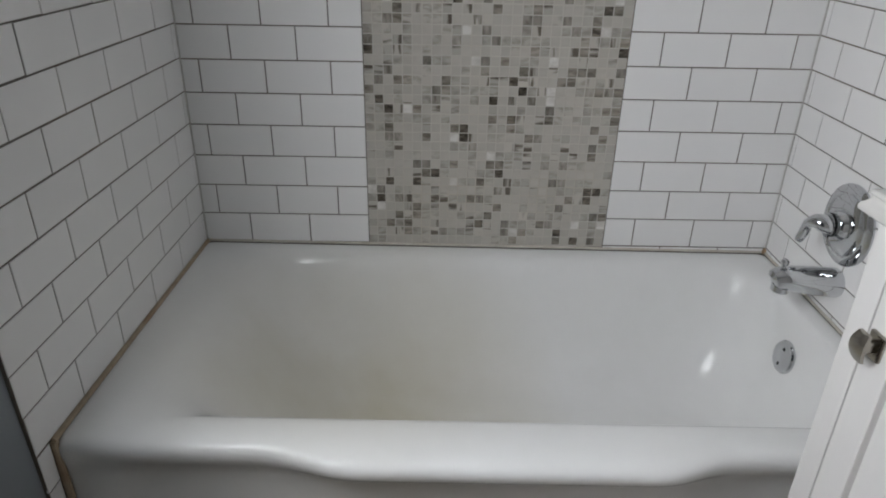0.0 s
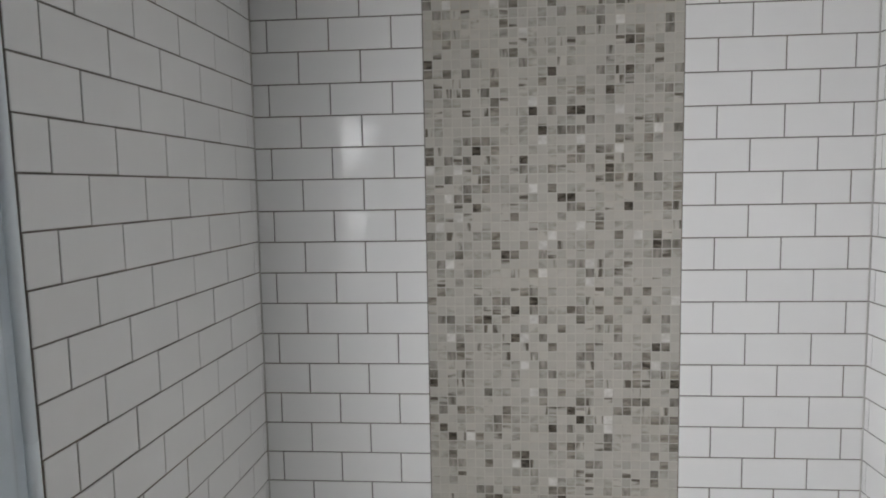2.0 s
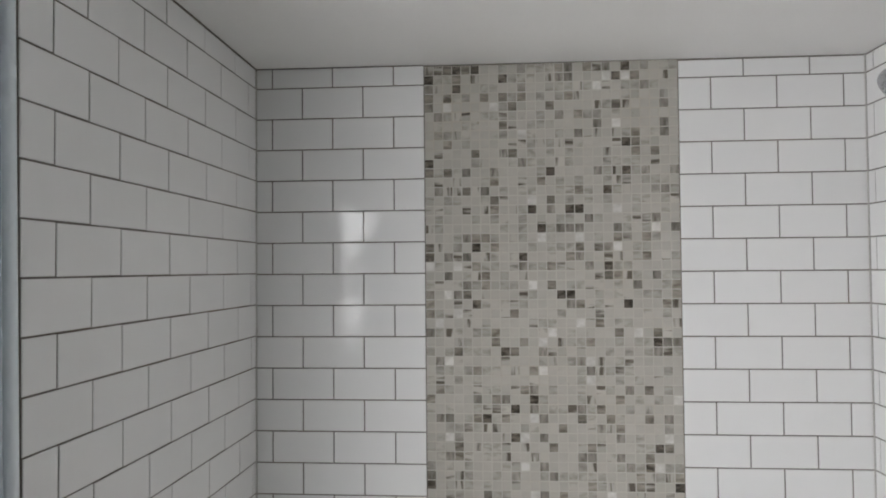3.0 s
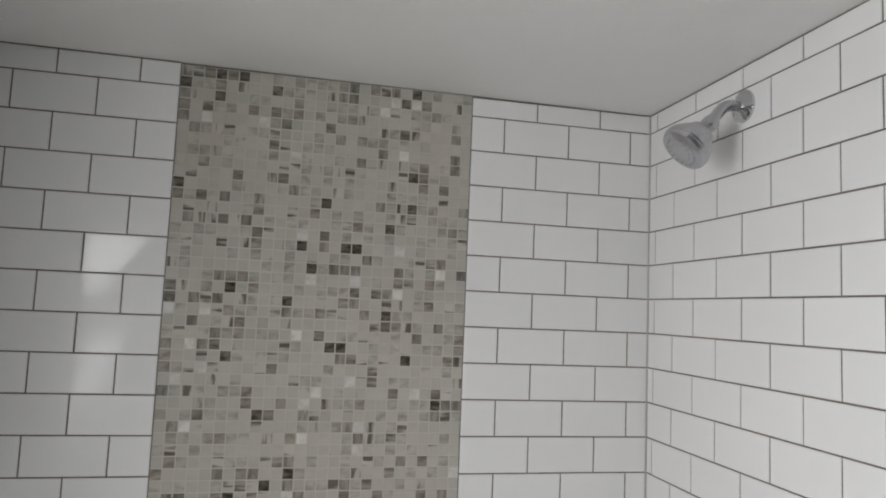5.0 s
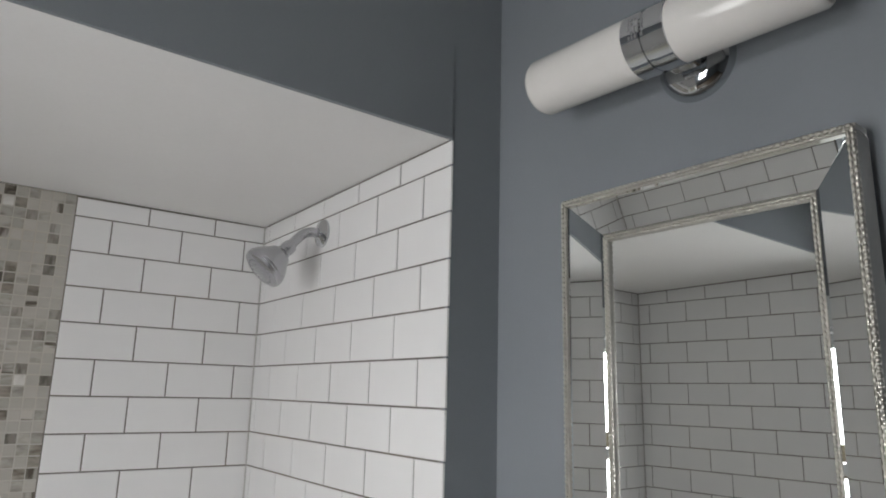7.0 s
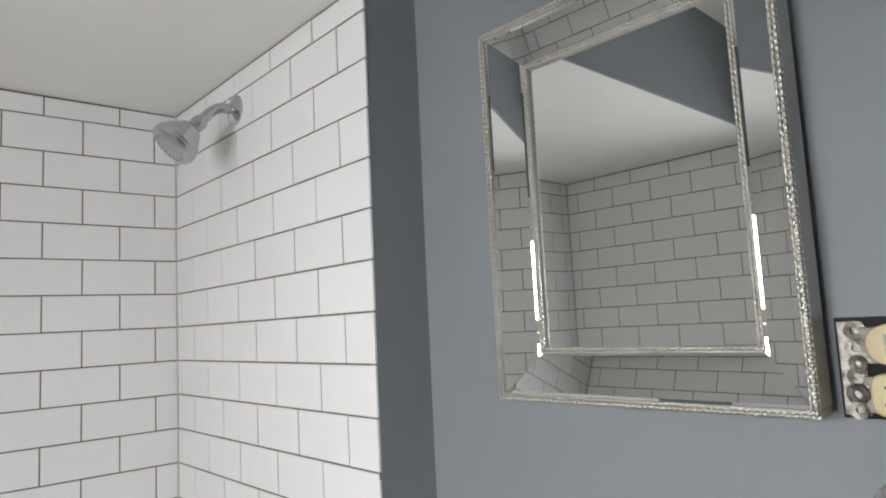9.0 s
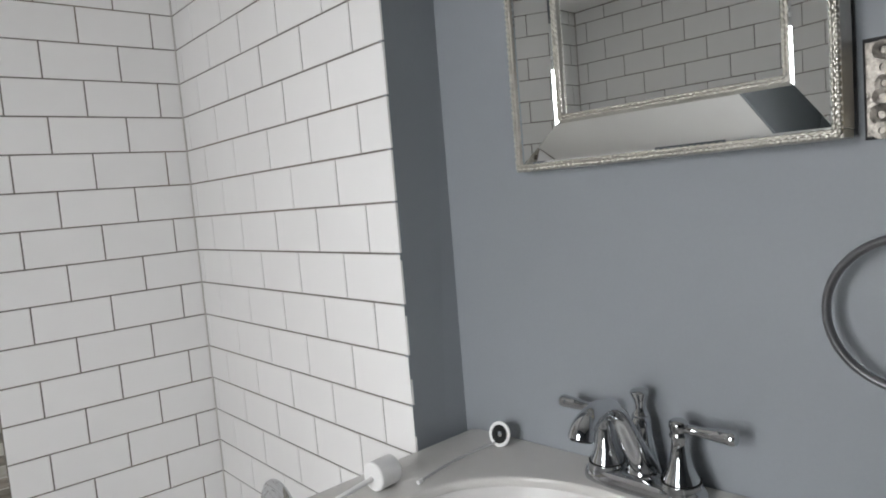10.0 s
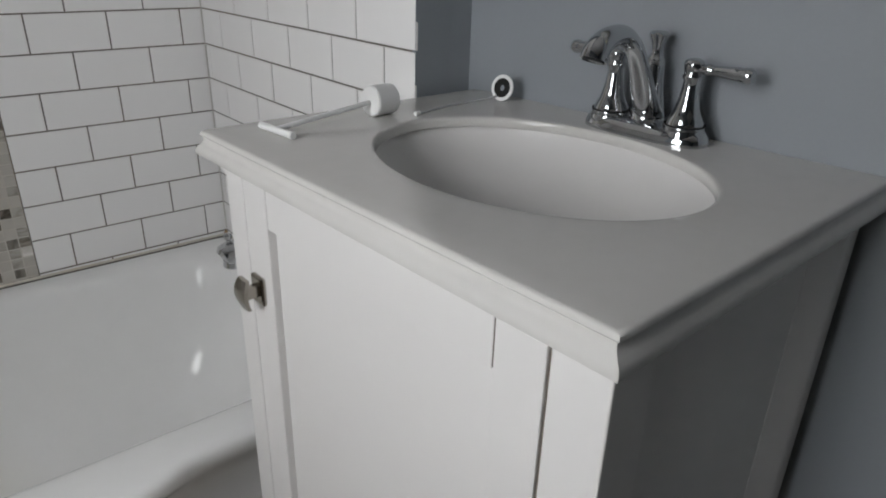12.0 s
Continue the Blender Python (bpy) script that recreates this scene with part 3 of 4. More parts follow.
def vanity():
    t = thing("vanity_cabinet", VANITY, "white painted bathroom vanity cabinet with one shaker door", "cabinet")
    u0, u1, n = 0.012, 0.577, 0.4205
    zt = 0.853
    part("side_panel", boxes((u1 - 0.018, u1 - 0.005, -n + 0.05, -0.040, 0.0, zt - 0.0005)), CABINET, t)
    part("side_stile", boxes((u1 - 0.02, u1, -0.022, 0.012, 0.0, zt - .001), bevel=0.002), CABINET, t)
    # sweep added so that this band turns to the light as a paler stripe
    bm = bmesh.new()
    section = [(u1 - 0.018, -0.030), (u1 - 0.018, -0.100), (u1 - 0.0045, -0.100), (u1 - 0.003, -0.090), (u1 + 0.001, -0.072), (u1 + 0.007, -0.052), (u1 + 0.009, -0.040), (u1 + 0.007, -0.032)]
    ends = [[bm.verts.new((u, v, z)) for u, v in section] for z in (0.0, zt - 0.001)]
    skin(bm, ends)
    bm.faces.new(ends[0]), bm.faces.new(ends[1])
    part("side_moulding", bm, CABINET, t, "upright moulding swept forward to catch the light", smooth=True, angle=40)
    part("side_panel", boxes((u0, u0 + 0.016, -n + 0.02, -0.003, 0.0, zt - 0.0005)), CABINET, t)
    part("back_panel", boxes((u0 + .016, u1 - .02, -0.012, -0.003, 0.05, zt - .16)), CABINET, t)
    part("base_panel", boxes((u0 + .016, u1 - .02, -n + .02, -0.012, 0.09, 0.105)), CABINET, t)
    part("toe_board", boxes((u0 + .016, u1 - .02, -n + .055, -n + .07, 0.0, 0.09)), CABINET, t)
    part("face_stile", boxes((u0, 0.0540, -n, -n + 0.02, 0.0, zt - .001), bevel=0.0015), CABINET, t)
    part("face_stile", boxes((0.5245, u1, -n, -n + 0.05, 0.0, zt - .001), bevel=0.0015), CABINET, t)
    part("face_rail", boxes((0.0542, 0.5243, -n + .0005, -n + 0.02, 0.8365, zt - .001)), CABINET, t)
    door = part("door", boxes((0.109, 0.472, -n + 0.010, -n + 0.019, 0.165, 0.79)), CABINET, t, "recessed flat door panel")
    part("door_stile", boxes((0.0573, 0.1105, -n - 0.0005, -n + 0.019, 0.11, 0.834), bevel=0.0012), CABINET, door)
    part("door_stile", boxes((0.4705, 0.5215, -n - 0.0005, -n + 0.019, 0.11, 0.834), bevel=0.0012), CABINET, door)
    part("door_rail", boxes((0.1113, 0.4688, -n, -n + 0.019, 0.786, 0.834), bevel=0.0008), CABINET, door)
    part("door_rail", boxes((0.1113, 0.4697, -n, -n + 0.019, 0.11, 0.17), bevel=0.0008), CABINET, door)
    # dark filler paints the shade of the open joint
    part("joint_shade_strip", boxes((0.4689, 0.4704, -n + 0.0004, -n + 0.009, 0.788, 0.832)), GAP, door, "dark filler strip for the shade in an open joint")
    # shallow dark strips paint the shade in the gaps beside the door
    for a, b in ((0.0541, 0.0572), (0.5216, 0.5244)):
        part("gap_shade_strip", boxes((a, b, -n + 0.0030, -n + 0.019, 0.11, 0.834)), GAP, t)
    knob(t)
    part("bed_moulding", boxes((u0 - .004, u1 + 0.005, -n - 0.006, -n + .004, 0.8445, 0.8525), bevel=0.003), CABINET, t)
    return t


def vanity_top():
    t = thing("washbasin", VANITY, "pale grey cultured marble washbasin top with oval basin", "sink")
    angles = [2 * math.pi * i / 120 for i in range(120)]
    BACK = 0.0419                         # the back edge follows the wall
    for cu, cn in ((U0, 0.002 - BACK * U0), (U1, 0.002 - BACK * U1), (U1, N1), (U0, N1)):
        angles.append(math.atan2(-(cn - SN), cu - SU) % (2 * math.pi))
    angles = sorted(set(angles))

    def rect(inset, z):
        out = []
        for a in angles:
            c, s = math.cos(a), -math.sin(a)       # s: out of the wall
            k = min(((U1 - inset - SU) / c if c > 1e-9 else 1e9), ((U0 + inset - SU) / c if c < -1e-9 else 1e9), ((N1 - inset - SN) / s if s > 1e-9 else 1e9), ((0.002 - BACK * SU - SN) / (s + BACK * c) if s + BACK * c < -1e-9 else 1e9))
            out.append((SU + k * c, -(SN + k * s), z))
        return out

    def oval(s, z):
        return [(SU + SA * s * math.cos(a), -SN + SB * s * math.sin(a) + 0.055 * max(0.9 - s, 0), z) for a in angles]

    bm = bmesh.new()
    rows = [rect(0.02, TOP - .0315), rect(0.004, TOP - .031), rect(0.0005, TOP - .0285), rect(0.0, TOP - .024), rect(0.0015, TOP - .0195), rect(0.0045, TOP - .016), rect(0.0066, TOP - .013), rect(0.0072, TOP - .0095), rect(0.0070, TOP - .007),
            rect(0.0052, TOP - .0052), rect(0.0055, TOP - .0022), rect(0.0072, TOP - .0004), rect(0.010, TOP), rect(0.03, TOP), oval(1.10, TOP), oval(1.03, TOP), oval(1.012, TOP - .0004), oval(1.003, TOP - .002), oval(1.0, TOP - .004), oval(0.998, TOP - .0115), oval(1.002, TOP - .0125), oval(1.04, TOP - .0128)]
    skin(bm, [[bm.verts.new(p) for p in r] for r in rows])
    part("slab", bm, COUNTER, t, smooth=True, angle=40)
    bm = bmesh.new()
    rows = [oval(1.025, TOP - .0126), oval(1.022, TOP - .0155), oval(0.995, TOP - .024), oval(0.955, TOP - .036), oval(0.895, TOP - .052), oval(0.815, TOP - .069), oval(0.70, TOP - .086), oval(0.54, TOP - .099), oval(0.34, TOP - .107), oval(0.11, TOP - .110)]
    rings = [[bm.verts.new(p) for p in r] for r in rows]
    skin(bm, rings)
    bm.faces.new(rings[-1])
    part("basin", bm, BASIN, t, "white oval basin", smooth=True, angle=60)
    part("drain", lathe([(0.0, 0.0012), (0.005, 0.0010), (0.008, 0.0006), (0.010, 0.0002)], Matrix.Translation((SU, -SN + 0.0435, TOP - .110)), 24), CHROME, t, smooth=True)
    return t


def sink_faucet():
    c = (0.333, -0.028)
    t = thing("sink_faucet", VANITY @ Matrix.Translation((c[0], c[1], TOP)), "polished chrome two-handle sink faucet with bell-shaped bodies", "faucet")
    # base plate
    bm = bmesh.new()
    rings = []
    for s, z in ((1.0, 0.0), (1.0, 0.004), (0.95, 0.009), (0.86, 0.013), (0.74, 0.016), (0.5, 0.018)):
        ring = []
        for i in range(64):
            a = 2 * math.pi * i / 64
            cc, ss = math.cos(a), math.sin(a)
            ring.append(bm.verts.new((math.copysign(abs(cc) ** 0.55, cc) * (0.081 - 0.026 * (1 - s)), math.copysign(abs(ss) ** 0.8, ss) * 0.029 * s, z)))
        rings.append(ring)
    skin(bm, rings)
    bm.faces.new(rings[-1])
    part("base_plate", bm, CHROME, t, smooth=True)
    k = 0.85
    bell = [(0.0285, 0.0), (0.0285, 0.004), (0.027, 0.016), (0.0255, 0.022), (0.0258, 0.024), (0.0235, 0.027), (0.0230, 0.030), (0.0175, 0.041), (0.0128, 0.058), (0.0104, 0.076), (0.0098, 0.084), (0.0122, 0.087), (0.0122, 0.091), (0.0105, 0.094), (0.0115, 0.098), (0.0125, 0.104), (0.0115, 0.109), (0.007, 0.112), (0.0, 0.113)]
    for s in (-1, 1):
        b = part("handle_body", lathe([(r * 0.90, h * k) for r, h in bell], Matrix.Translation((0.0508 * s, 0, 0)), 36), CHROME, t, smooth=True, angle=50)
        d = Vector((s, 0.0 if s > 0 else -0.1, 0.0 if s > 0 else 0.10)).normalized()
        m = toward((0.0508 * s, 0, 0.100 * k), d)
        part("lever", lathe([(r * 0.86, h * (0.97 if s > 0 else 0.9)) for r, h in ((0.0, 0.008), (0.0062, 0.008), (0.0065, 0.016), (0.0078, 0.018), (0.0078, 0.020), (0.0062, 0.022), (0.0068, 0.030), (0.0082, 0.044), (0.0092, 0.054), (0.0085, 0.057), (0.0095, 0.060), (0.0098, 0.066), (0.0075, 0.070), (0, 0.0705))], m, 24), CHROME, b, smooth=True, angle=50)
        part("seal", lathe([(0.0231, 0.0200), (0.0231, 0.0228)], Matrix.Translation((0.0508 * s, 0, 0)), 32), RUBBER, b)
    # centre column, spout and lift rod
    column = [(0.0235, 0.010), (0.0235, 0.016), (0.0205, 0.019), (0.0205, 0.022), (0.0185, 0.030), (0.0158, 0.044), (0.0135, 0.060), (0.0118, 0.074), (0.0122, 0.080), (0.0090, 0.086), (0.0, 0.087)]
    part("column", lathe(column, Matrix.Translation((-0.003, 0.007, 0.0)), 32), CHROME, t, "flared chrome centre column", smooth=True, angle=50)
    path = smooth_path([(0, 0.006, 0.024), (0, -0.010, 0.046), (0, -0.026, 0.075), (0, -0.045, 0.103), (0, -0.068, 0.118), (0, -0.094, 0.117), (0, -0.112, 0.107), (0, -0.118, 0.096)], 6)
    n = len(path)
    spout = part("spout", sweep(path, [0.0165 - 0.0058 * step(0.0, 0.42, i / n) + 0.0042 * step(0.5, 0.95, i / n) for i in range(n)], 24), CHROME, t, smooth=True)
    part("aerator", lathe([(0.0, -0.001), (0.0105, -0.001), (0.0120, 0.001), (0.0120, -0.004)], toward((0, -0.1182, 0.0955), (0, -0.30, -1)), 20), DARK, spout)
    part("lift_rod", lathe([(0.0060, 0.060), (0.0065, 0.086), (0.0105, 0.090), (0.0120, 0.095), (0.0090, 0.101), (0.0062, 0.105), (0.0060, 0.110), (0.0078, 0.117), (0.0112, 0.124), (0.0118, 0.127), (0.009, 0.130), (0, 0.131)], Matrix.Translation((-0.006, 0.013, -0.012)), 24), CHROME, t, "chrome pop-up lift rod with flared tip", smooth=True, angle=50)


vanity()
vanity_top()
sink_faucet()


# ---- things on the wall ----
def bead_row(bm, a, b, r, pitch):
    a, b = Vector(a), Vector(b)
    n = max(2, round((b - a).length / pitch))
    m = 6 * n
    sweep([a.lerp(b, i / m) for i in range(m + 1)], [r * (0.42 + 0.58 * abs(math.sin(math.pi * i / 6))) for i in range(m + 1)], 8, bm=bm)


def wall_mirror():
    t = thing("wall_mirror", HUNG, "rectangular wall mirror with sloping glass border and silver beads", "mirror")
    o = (0.163, 0.565, 1.283, 1.797)
    i = (0.236, 0.508, 1.352, 1.728)
    no, ni = 0.031, 0.0125                   # how far the outer and inner borders stand out
    part("backing", boxes((o[0] + .002, o[1] - .002, -0.010, -0.001, o[2] + .002, o[3] - .002)), FRAME_SIDE, t)
    part("mirror_pane", boxes((i[0] - .002, i[1] + .002, -ni, -0.0105, i[2] - .002, i[3] + .002)), MIRROR, t, "plain silvered glass")
    corners = lambda q, n: [(q[0], -n, q[2]), (q[1], -n, q[2]), (q[1], -n, q[3]), (q[0], -n, q[3])]
    O, I = corners((o[0] + .009, o[1] - .009, o[2] + .009, o[3] - .009), no - .003), corners((i[0] - .008, i[1] + .008, i[2] - .008, i[3] + .008), ni + .001)
    for k in range(4):
        j = (k + 1) % 4
        bm = bmesh.new()
        # each strip is steeper along both of its edges
        ends = []
        for c in (k, j):
            p, q = Vector(O[c]), Vector(I[c])
            steps = [(0.0, 0.0)] + {1: [(0.10, 0.38), (0.93, 0.70)], 3: [(0.05, 0.06), (0.90, 0.84)]}.get(k, [(0.06, 0.15), (0.94, 0.85)]) + [(1.0, 0.655 if k == 1 else 1.0)]
            line = [Vector((p.x + (q.x - p.x) * a, p.y + (q.y - p.y) * d, p.z + (q.z - p.z) * a)) for a, d in steps]
            ends.append([bm.verts.new(v) for v in line] + [bm.verts.new((q.x, -0.0102, q.z)), bm.verts.new((p.x, -0.0102, p.z))])
        skin(bm, ends)
        bm.faces.new(ends[0]), bm.faces.new(ends[1])
        part("bevelled_strip", bm, MIRROR, t, "sloping mirror glass strip")
        # outer border: side, lip and beads
        A, B = corners(o, no)[k], corners(o, no)[j]
        horizontal = abs(A[0] - B[0]) > 0.01
        if horizontal:
            zz = A[2]
            s = 1 if k == 0 else -1
            dims = (o[0], o[1], -no, -0.001, min(zz, zz + s * .009), max(zz, zz + s * .009))
        else:
            uu = A[0]
            s = -1 if k == 1 else 1
            dims = (min(uu, uu + s * .009), max(uu, uu + s * .009), -no, 0.002 if k == 1 else -0.001, o[2] + .009, o[3] - .009)
        rail = part("outer_rail", boxes(dims, bevel=0.0015), FRAME_SIDE, t)
        c = lambda p, d, n: ((p[0] + (d if p[0] < 0.36 else -d)), -n, (p[2] + (d if p[2] < 1.5 else -d)))
        bm = bmesh.new()
        bead_row(bm, c(A, .0030, no + .0008), c(B, .0030, no + .0008), 0.0028, 0.0074)
        bead_row(bm, c(A, .0078, no + .0004), c(B, .0078, no + .0004), 0.0021, 0.0080)
        part("beading", bm, BEAD, rail, smooth=True, angle=90)
        A, B = corners(i, ni)[k], corners(i, ni)[j]
        if horizontal:
            zz = A[2]
            s = -1 if k == 0 else 1
            dims = (i[0] - .008, i[1] + .008, -ni - .005, -ni + .0005, min(zz, zz + s * .008), max(zz, zz + s * .008))
        else:
            uu = A[0]
            s = 1 if k == 1 else -1
            dims = (min(uu, uu + s * .008), max(uu, uu + s * .008), -ni - .005, -ni + .0005, i[2], i[3])
        rail = part("inner_rail", boxes(dims, bevel=0.001), FRAME_SIDE, t)
        bm = bmesh.new()
        bead_row(bm, c(A, -.0024, ni + .0055), c(B, -.0024, ni + .0055), 0.0023, 0.0072)
        bead_row(bm, c(A, -.0062, ni + .0055), c(B, -.0062, ni + .0055), 0.0019, 0.0072)
        part("beading", bm, BEAD, rail, smooth=True, angle=90)


def vanity_light():
    t = thing("vanity_light", WALL @ Matrix.Translation((0.372, 0, 1.953)), "two white glass tube shades on a chrome wall lamp, unlit", "wall lamp")
    part("wall_plate", lathe([(0.054, 0.0), (0.053, 0.006), (0.046, 0.018), (0.034, 0.026), (0.0, 0.028)], toward((0, 0, 0), (0, -1, 0)), 40), CHROME, t, smooth=True)
    part("stem", boxes((-0.019, 0.019, -0.062, -0.018, -0.019, 0.019), bevel=0.004), CHROME, t)
    m = toward((0, -0.092, 0), (1, 0, 0))
    band = part("band", lathe([(0.0395, -0.030), (0.0420, -0.029), (0.0420, -0.004), (0.040, -0.003), (0.040, 0.003), (0.0420, 0.004), (0.0420, 0.029), (0.0395, 0.030)], m, 48), CHROME, t, "wide chrome centre band", smooth=True)
    bm = bmesh.new()
    for k in range(5):
        for a in range(5):
            if (k + a) % 4 == 3:
                continue
            p = Vector((-0.0165 + k * 0.0045, -0.092 - 0.0423 * math.cos(radians(20 - a * 8)), 0.0423 * math.sin(radians(20 - a * 8))))
            box(bm, p.x - .0012, p.x + .0012, p.y - .0003, p.y + .0004, p.z - .0025, p.z + .0025)
    part("printed_label", bm, BARS, band)
    for s in (-1, 1):
        prof = [(0.035, 0.028), (0.0405, 0.0285), (0.0405, 0.187), (0.0378, 0.191), (0.0360, 0.192), (0.0350, 0.189), (0.0350, 0.181), (0.0, 0.179)] if s > 0 else [(0.035, 0.028), (0.0405, 0.0285), (0.0405, 0.186), (0.037, 0.193), (0.031, 0.197), (0.0, 0.198)]
        part("shade", lathe(prof, toward((0, -0.092, 0), (s, 0, 0)), 48), OPAL, t, "white opal glass tube", smooth=True, angle=50)


def towel_ring():
    t = thing("towel_ring", WALL @ Matrix.Translation((0.612, 0, 1.117)), "dull chrome towel ring hanging on a wall post", "towel ring")
    part("post", lathe([(0.026, 0.0), (0.026, 0.005), (0.020, 0.010), (0.012, 0.013), (0.011, 0.034), (0.014, 0.038), (0.014, 0.046), (0.010, 0.050), (0, 0.051)], toward((0, 0, 0.082), (0, -1, 0)), 28), DULL_CHROME, t, smooth=True)
    bm = bmesh.new()
    rings = []
    for k in range(60):
        a = 2 * math.pi * k / 60
        m = Matrix.Rotation(a, 4, "Y")
        rings.append([bm.verts.new(m @ Vector((0, -0.036 + 0.0052 * math.sin(b), 0.0722 + 0.0043 * math.cos(b)))) for b in [2 * math.pi * q / 12 for q in range(12)]])
    skin(bm, rings + [rings[0]])
    part("ring", bm, SATIN, t, smooth=True)


def wall_switch():
    t = thing("electrical_box", WALL @ Matrix.Translation((0.622, 0, 1.326)), "uncovered wall box with an ivory switch and outlet", "outlet")
    # flat black sheet on the wall in place of the opening's shade
    part("opening_shade_sheet", boxes((-0.052, 0.052, -0.0015, 0.0, -0.046, 0.050)), DARK, t, "flat black sheet painted as the shade of the wall opening")
    for za, r in ((-0.038, 0.0075), (-0.023, 0.0095), (-0.006, 0.007), (0.006, 0.0075), (0.021, 0.009), (0.037, 0.0085)):
        r *= 1.12
        m = toward((-0.037 + (0.003 if za > 0 else 0.0), -0.006, za), (math.sin(za * 900) * 0.25, -1, math.cos(za * 700) * 0.2))
        part("mounting_ear", lathe([(r * .38, -0.001), (r * .38, 0.001), (r, 0.0015), (r, -0.002), (r * .38, -0.001)], m, 16), MOTTLED, t, "galvanised mounting ear with a screw hole", smooth=True)
    part("box_side", boxes((-0.050, -0.028, -0.0030, -0.0016, -0.043, 0.046), bevel=0.0004), MOTTLED, t, "tarnished metal box edge")
    for za in (-0.022, 0.024):
        part("strap", boxes((-0.031, 0.040, -0.0065, -0.005, za - .018, za + .016), bevel=0.0006), STEEL, t)
    for z, nm in ((0.024, "switch"), (-0.022, "outlet")):
        bm = bmesh.new()
        rings = []
        for s, d in ((1, 0.006), (1, 0.017), (0.96, 0.019), (0.9, 0.0195)):
            ring = []
            for k in range(40):
                a = 2 * math.pi * k / 40
                e = 0.8 if nm == "switch" else 0.45
                ring.append(bm.verts.new((0.010 + math.copysign(abs(math.cos(a)) ** e, math.cos(a)) * 0.034 * s, -d, z + math.copysign(abs(math.sin(a)) ** e, math.sin(a)) * 0.0205 * s)))
            rings.append(ring)
        skin(bm, rings)
        bm.faces.new(rings[-1])
        body = part(nm, bm, IVORY, t, "ivory plastic " + nm, smooth=True)
        if nm == "switch":
            part("toggle_slot", boxes((-0.008, 0.006, -0.0202, -0.019, z - .010, z + .010)), BARS, body)
            part("toggle", boxes((-0.006, 0.004, -0.027, -0.0195, z - .008, z + .001), bevel=0.001), IVORY, body)
        else:
            # thin black bars carry the shade inside the slots as colour
            part("slots", boxes((-0.013, -0.003, -0.0200, -0.0190, z - .0095, z - .0072), (-0.012, -0.003, -0.0200, -0.0190, z + .0062, z + .0085), (0.012, 0.017, -0.0200, -0.0190, z - .003, z + .002)), DARK, body)
            part("indicator", lathe([(0, 0.001), (0.0012, 0.0006), (0.0014, 0)], toward((0.004, -0.0194, z + .013), (0, -1, 0)), 10), LED, body, "small lit green indicator")


wall_mirror()
vanity_light()
towel_ring()
wall_switch()


# ---- loose things on the vanity top ----
def plunger():
    # a cap, a rod and an end bar lying along the top
    m = VANITY @ Matrix.Translation((0.068, -0.205, TOP))
    t = thing("plunger_rod", m, "white plastic pop-up rod with a round end and crossbar", "plumbing part")
    part("cap", lathe([(0.0, -0.036), (0.017, -0.036), (0.019, -0.034), (0.0195, -0.002), (0.018, 0.0), (0.0, 0.0)], toward((0.002, -0.040, 0.0195), Vector((0.08, -1, 0))), 32), PLASTIC, t, "short white plastic cylinder", smooth=True)
    a, b = Vector((0.002, -0.042, 0.018)), Vector((0.011, -0.176, 0.006))
    part("rod", sweep([a, a.lerp(b, 0.5), b], 0.0033, 12), PLASTIC, t, smooth=True)
    part("crossbar", sweep([b + Vector((-0.034, -.004, -.0016)), b + Vector((0.033, .0, -.0016))], 0.0042, 12), PLASTIC, t, smooth=True)


def gasket():
    m = VANITY @ Matrix.Translation((0.101, -0.036, TOP)) @ pose(0, 0, 0, -8, 0, 4)
    t = thing("ring_gasket", m, "white plastic ring with a black rubber insert standing on edge", "gasket")
    mm = toward((0, 0, 0.0186), (0.18, -1, 0.1)) @ Matrix.Diagonal((0.76, 0.82, 1, 1))
    part("rim", lathe([(0.0165, 0.0), (0.0165, 0.003), (0.0225, 0.003), (0.0225, 0.0), (0.0165, 0.0)], mm, 36), PLASTIC, t, smooth=True)
    part("insert", lathe([(0.0052, 0.0005), (0.0052, 0.0034), (0.0166, 0.0034), (0.0166, 0.0005), (0.0052, 0.0005)], mm, 36), RUBBER, t, "black rubber washer", smooth=True)


def clear_rod():
    m = VANITY @ Matrix.Translation((0.088, -0.135, TOP))
    t = thing("clear_rod", m, "thin clear plastic rod lying on the vanity top", "plastic rod")
    part("rod", sweep(smooth_path([(0.012, -0.055, 0.0022), (0.001, 0.0, 0.0022), (-0.001, 0.050, 0.0030), (0.010, 0.092, 0.0075)], 5), 0.0015, 12), CLEAR, t, smooth=True)
    part("tip", sweep([(0.0135, -0.061, 0.0028), (0.0115, -0.053, 0.0028)], 0.0028, 10), PLASTIC, t, smooth=True)


plunger()
gasket()
clear_rod()


# ---- tiles, mosaic ----
tile_meshes = {}


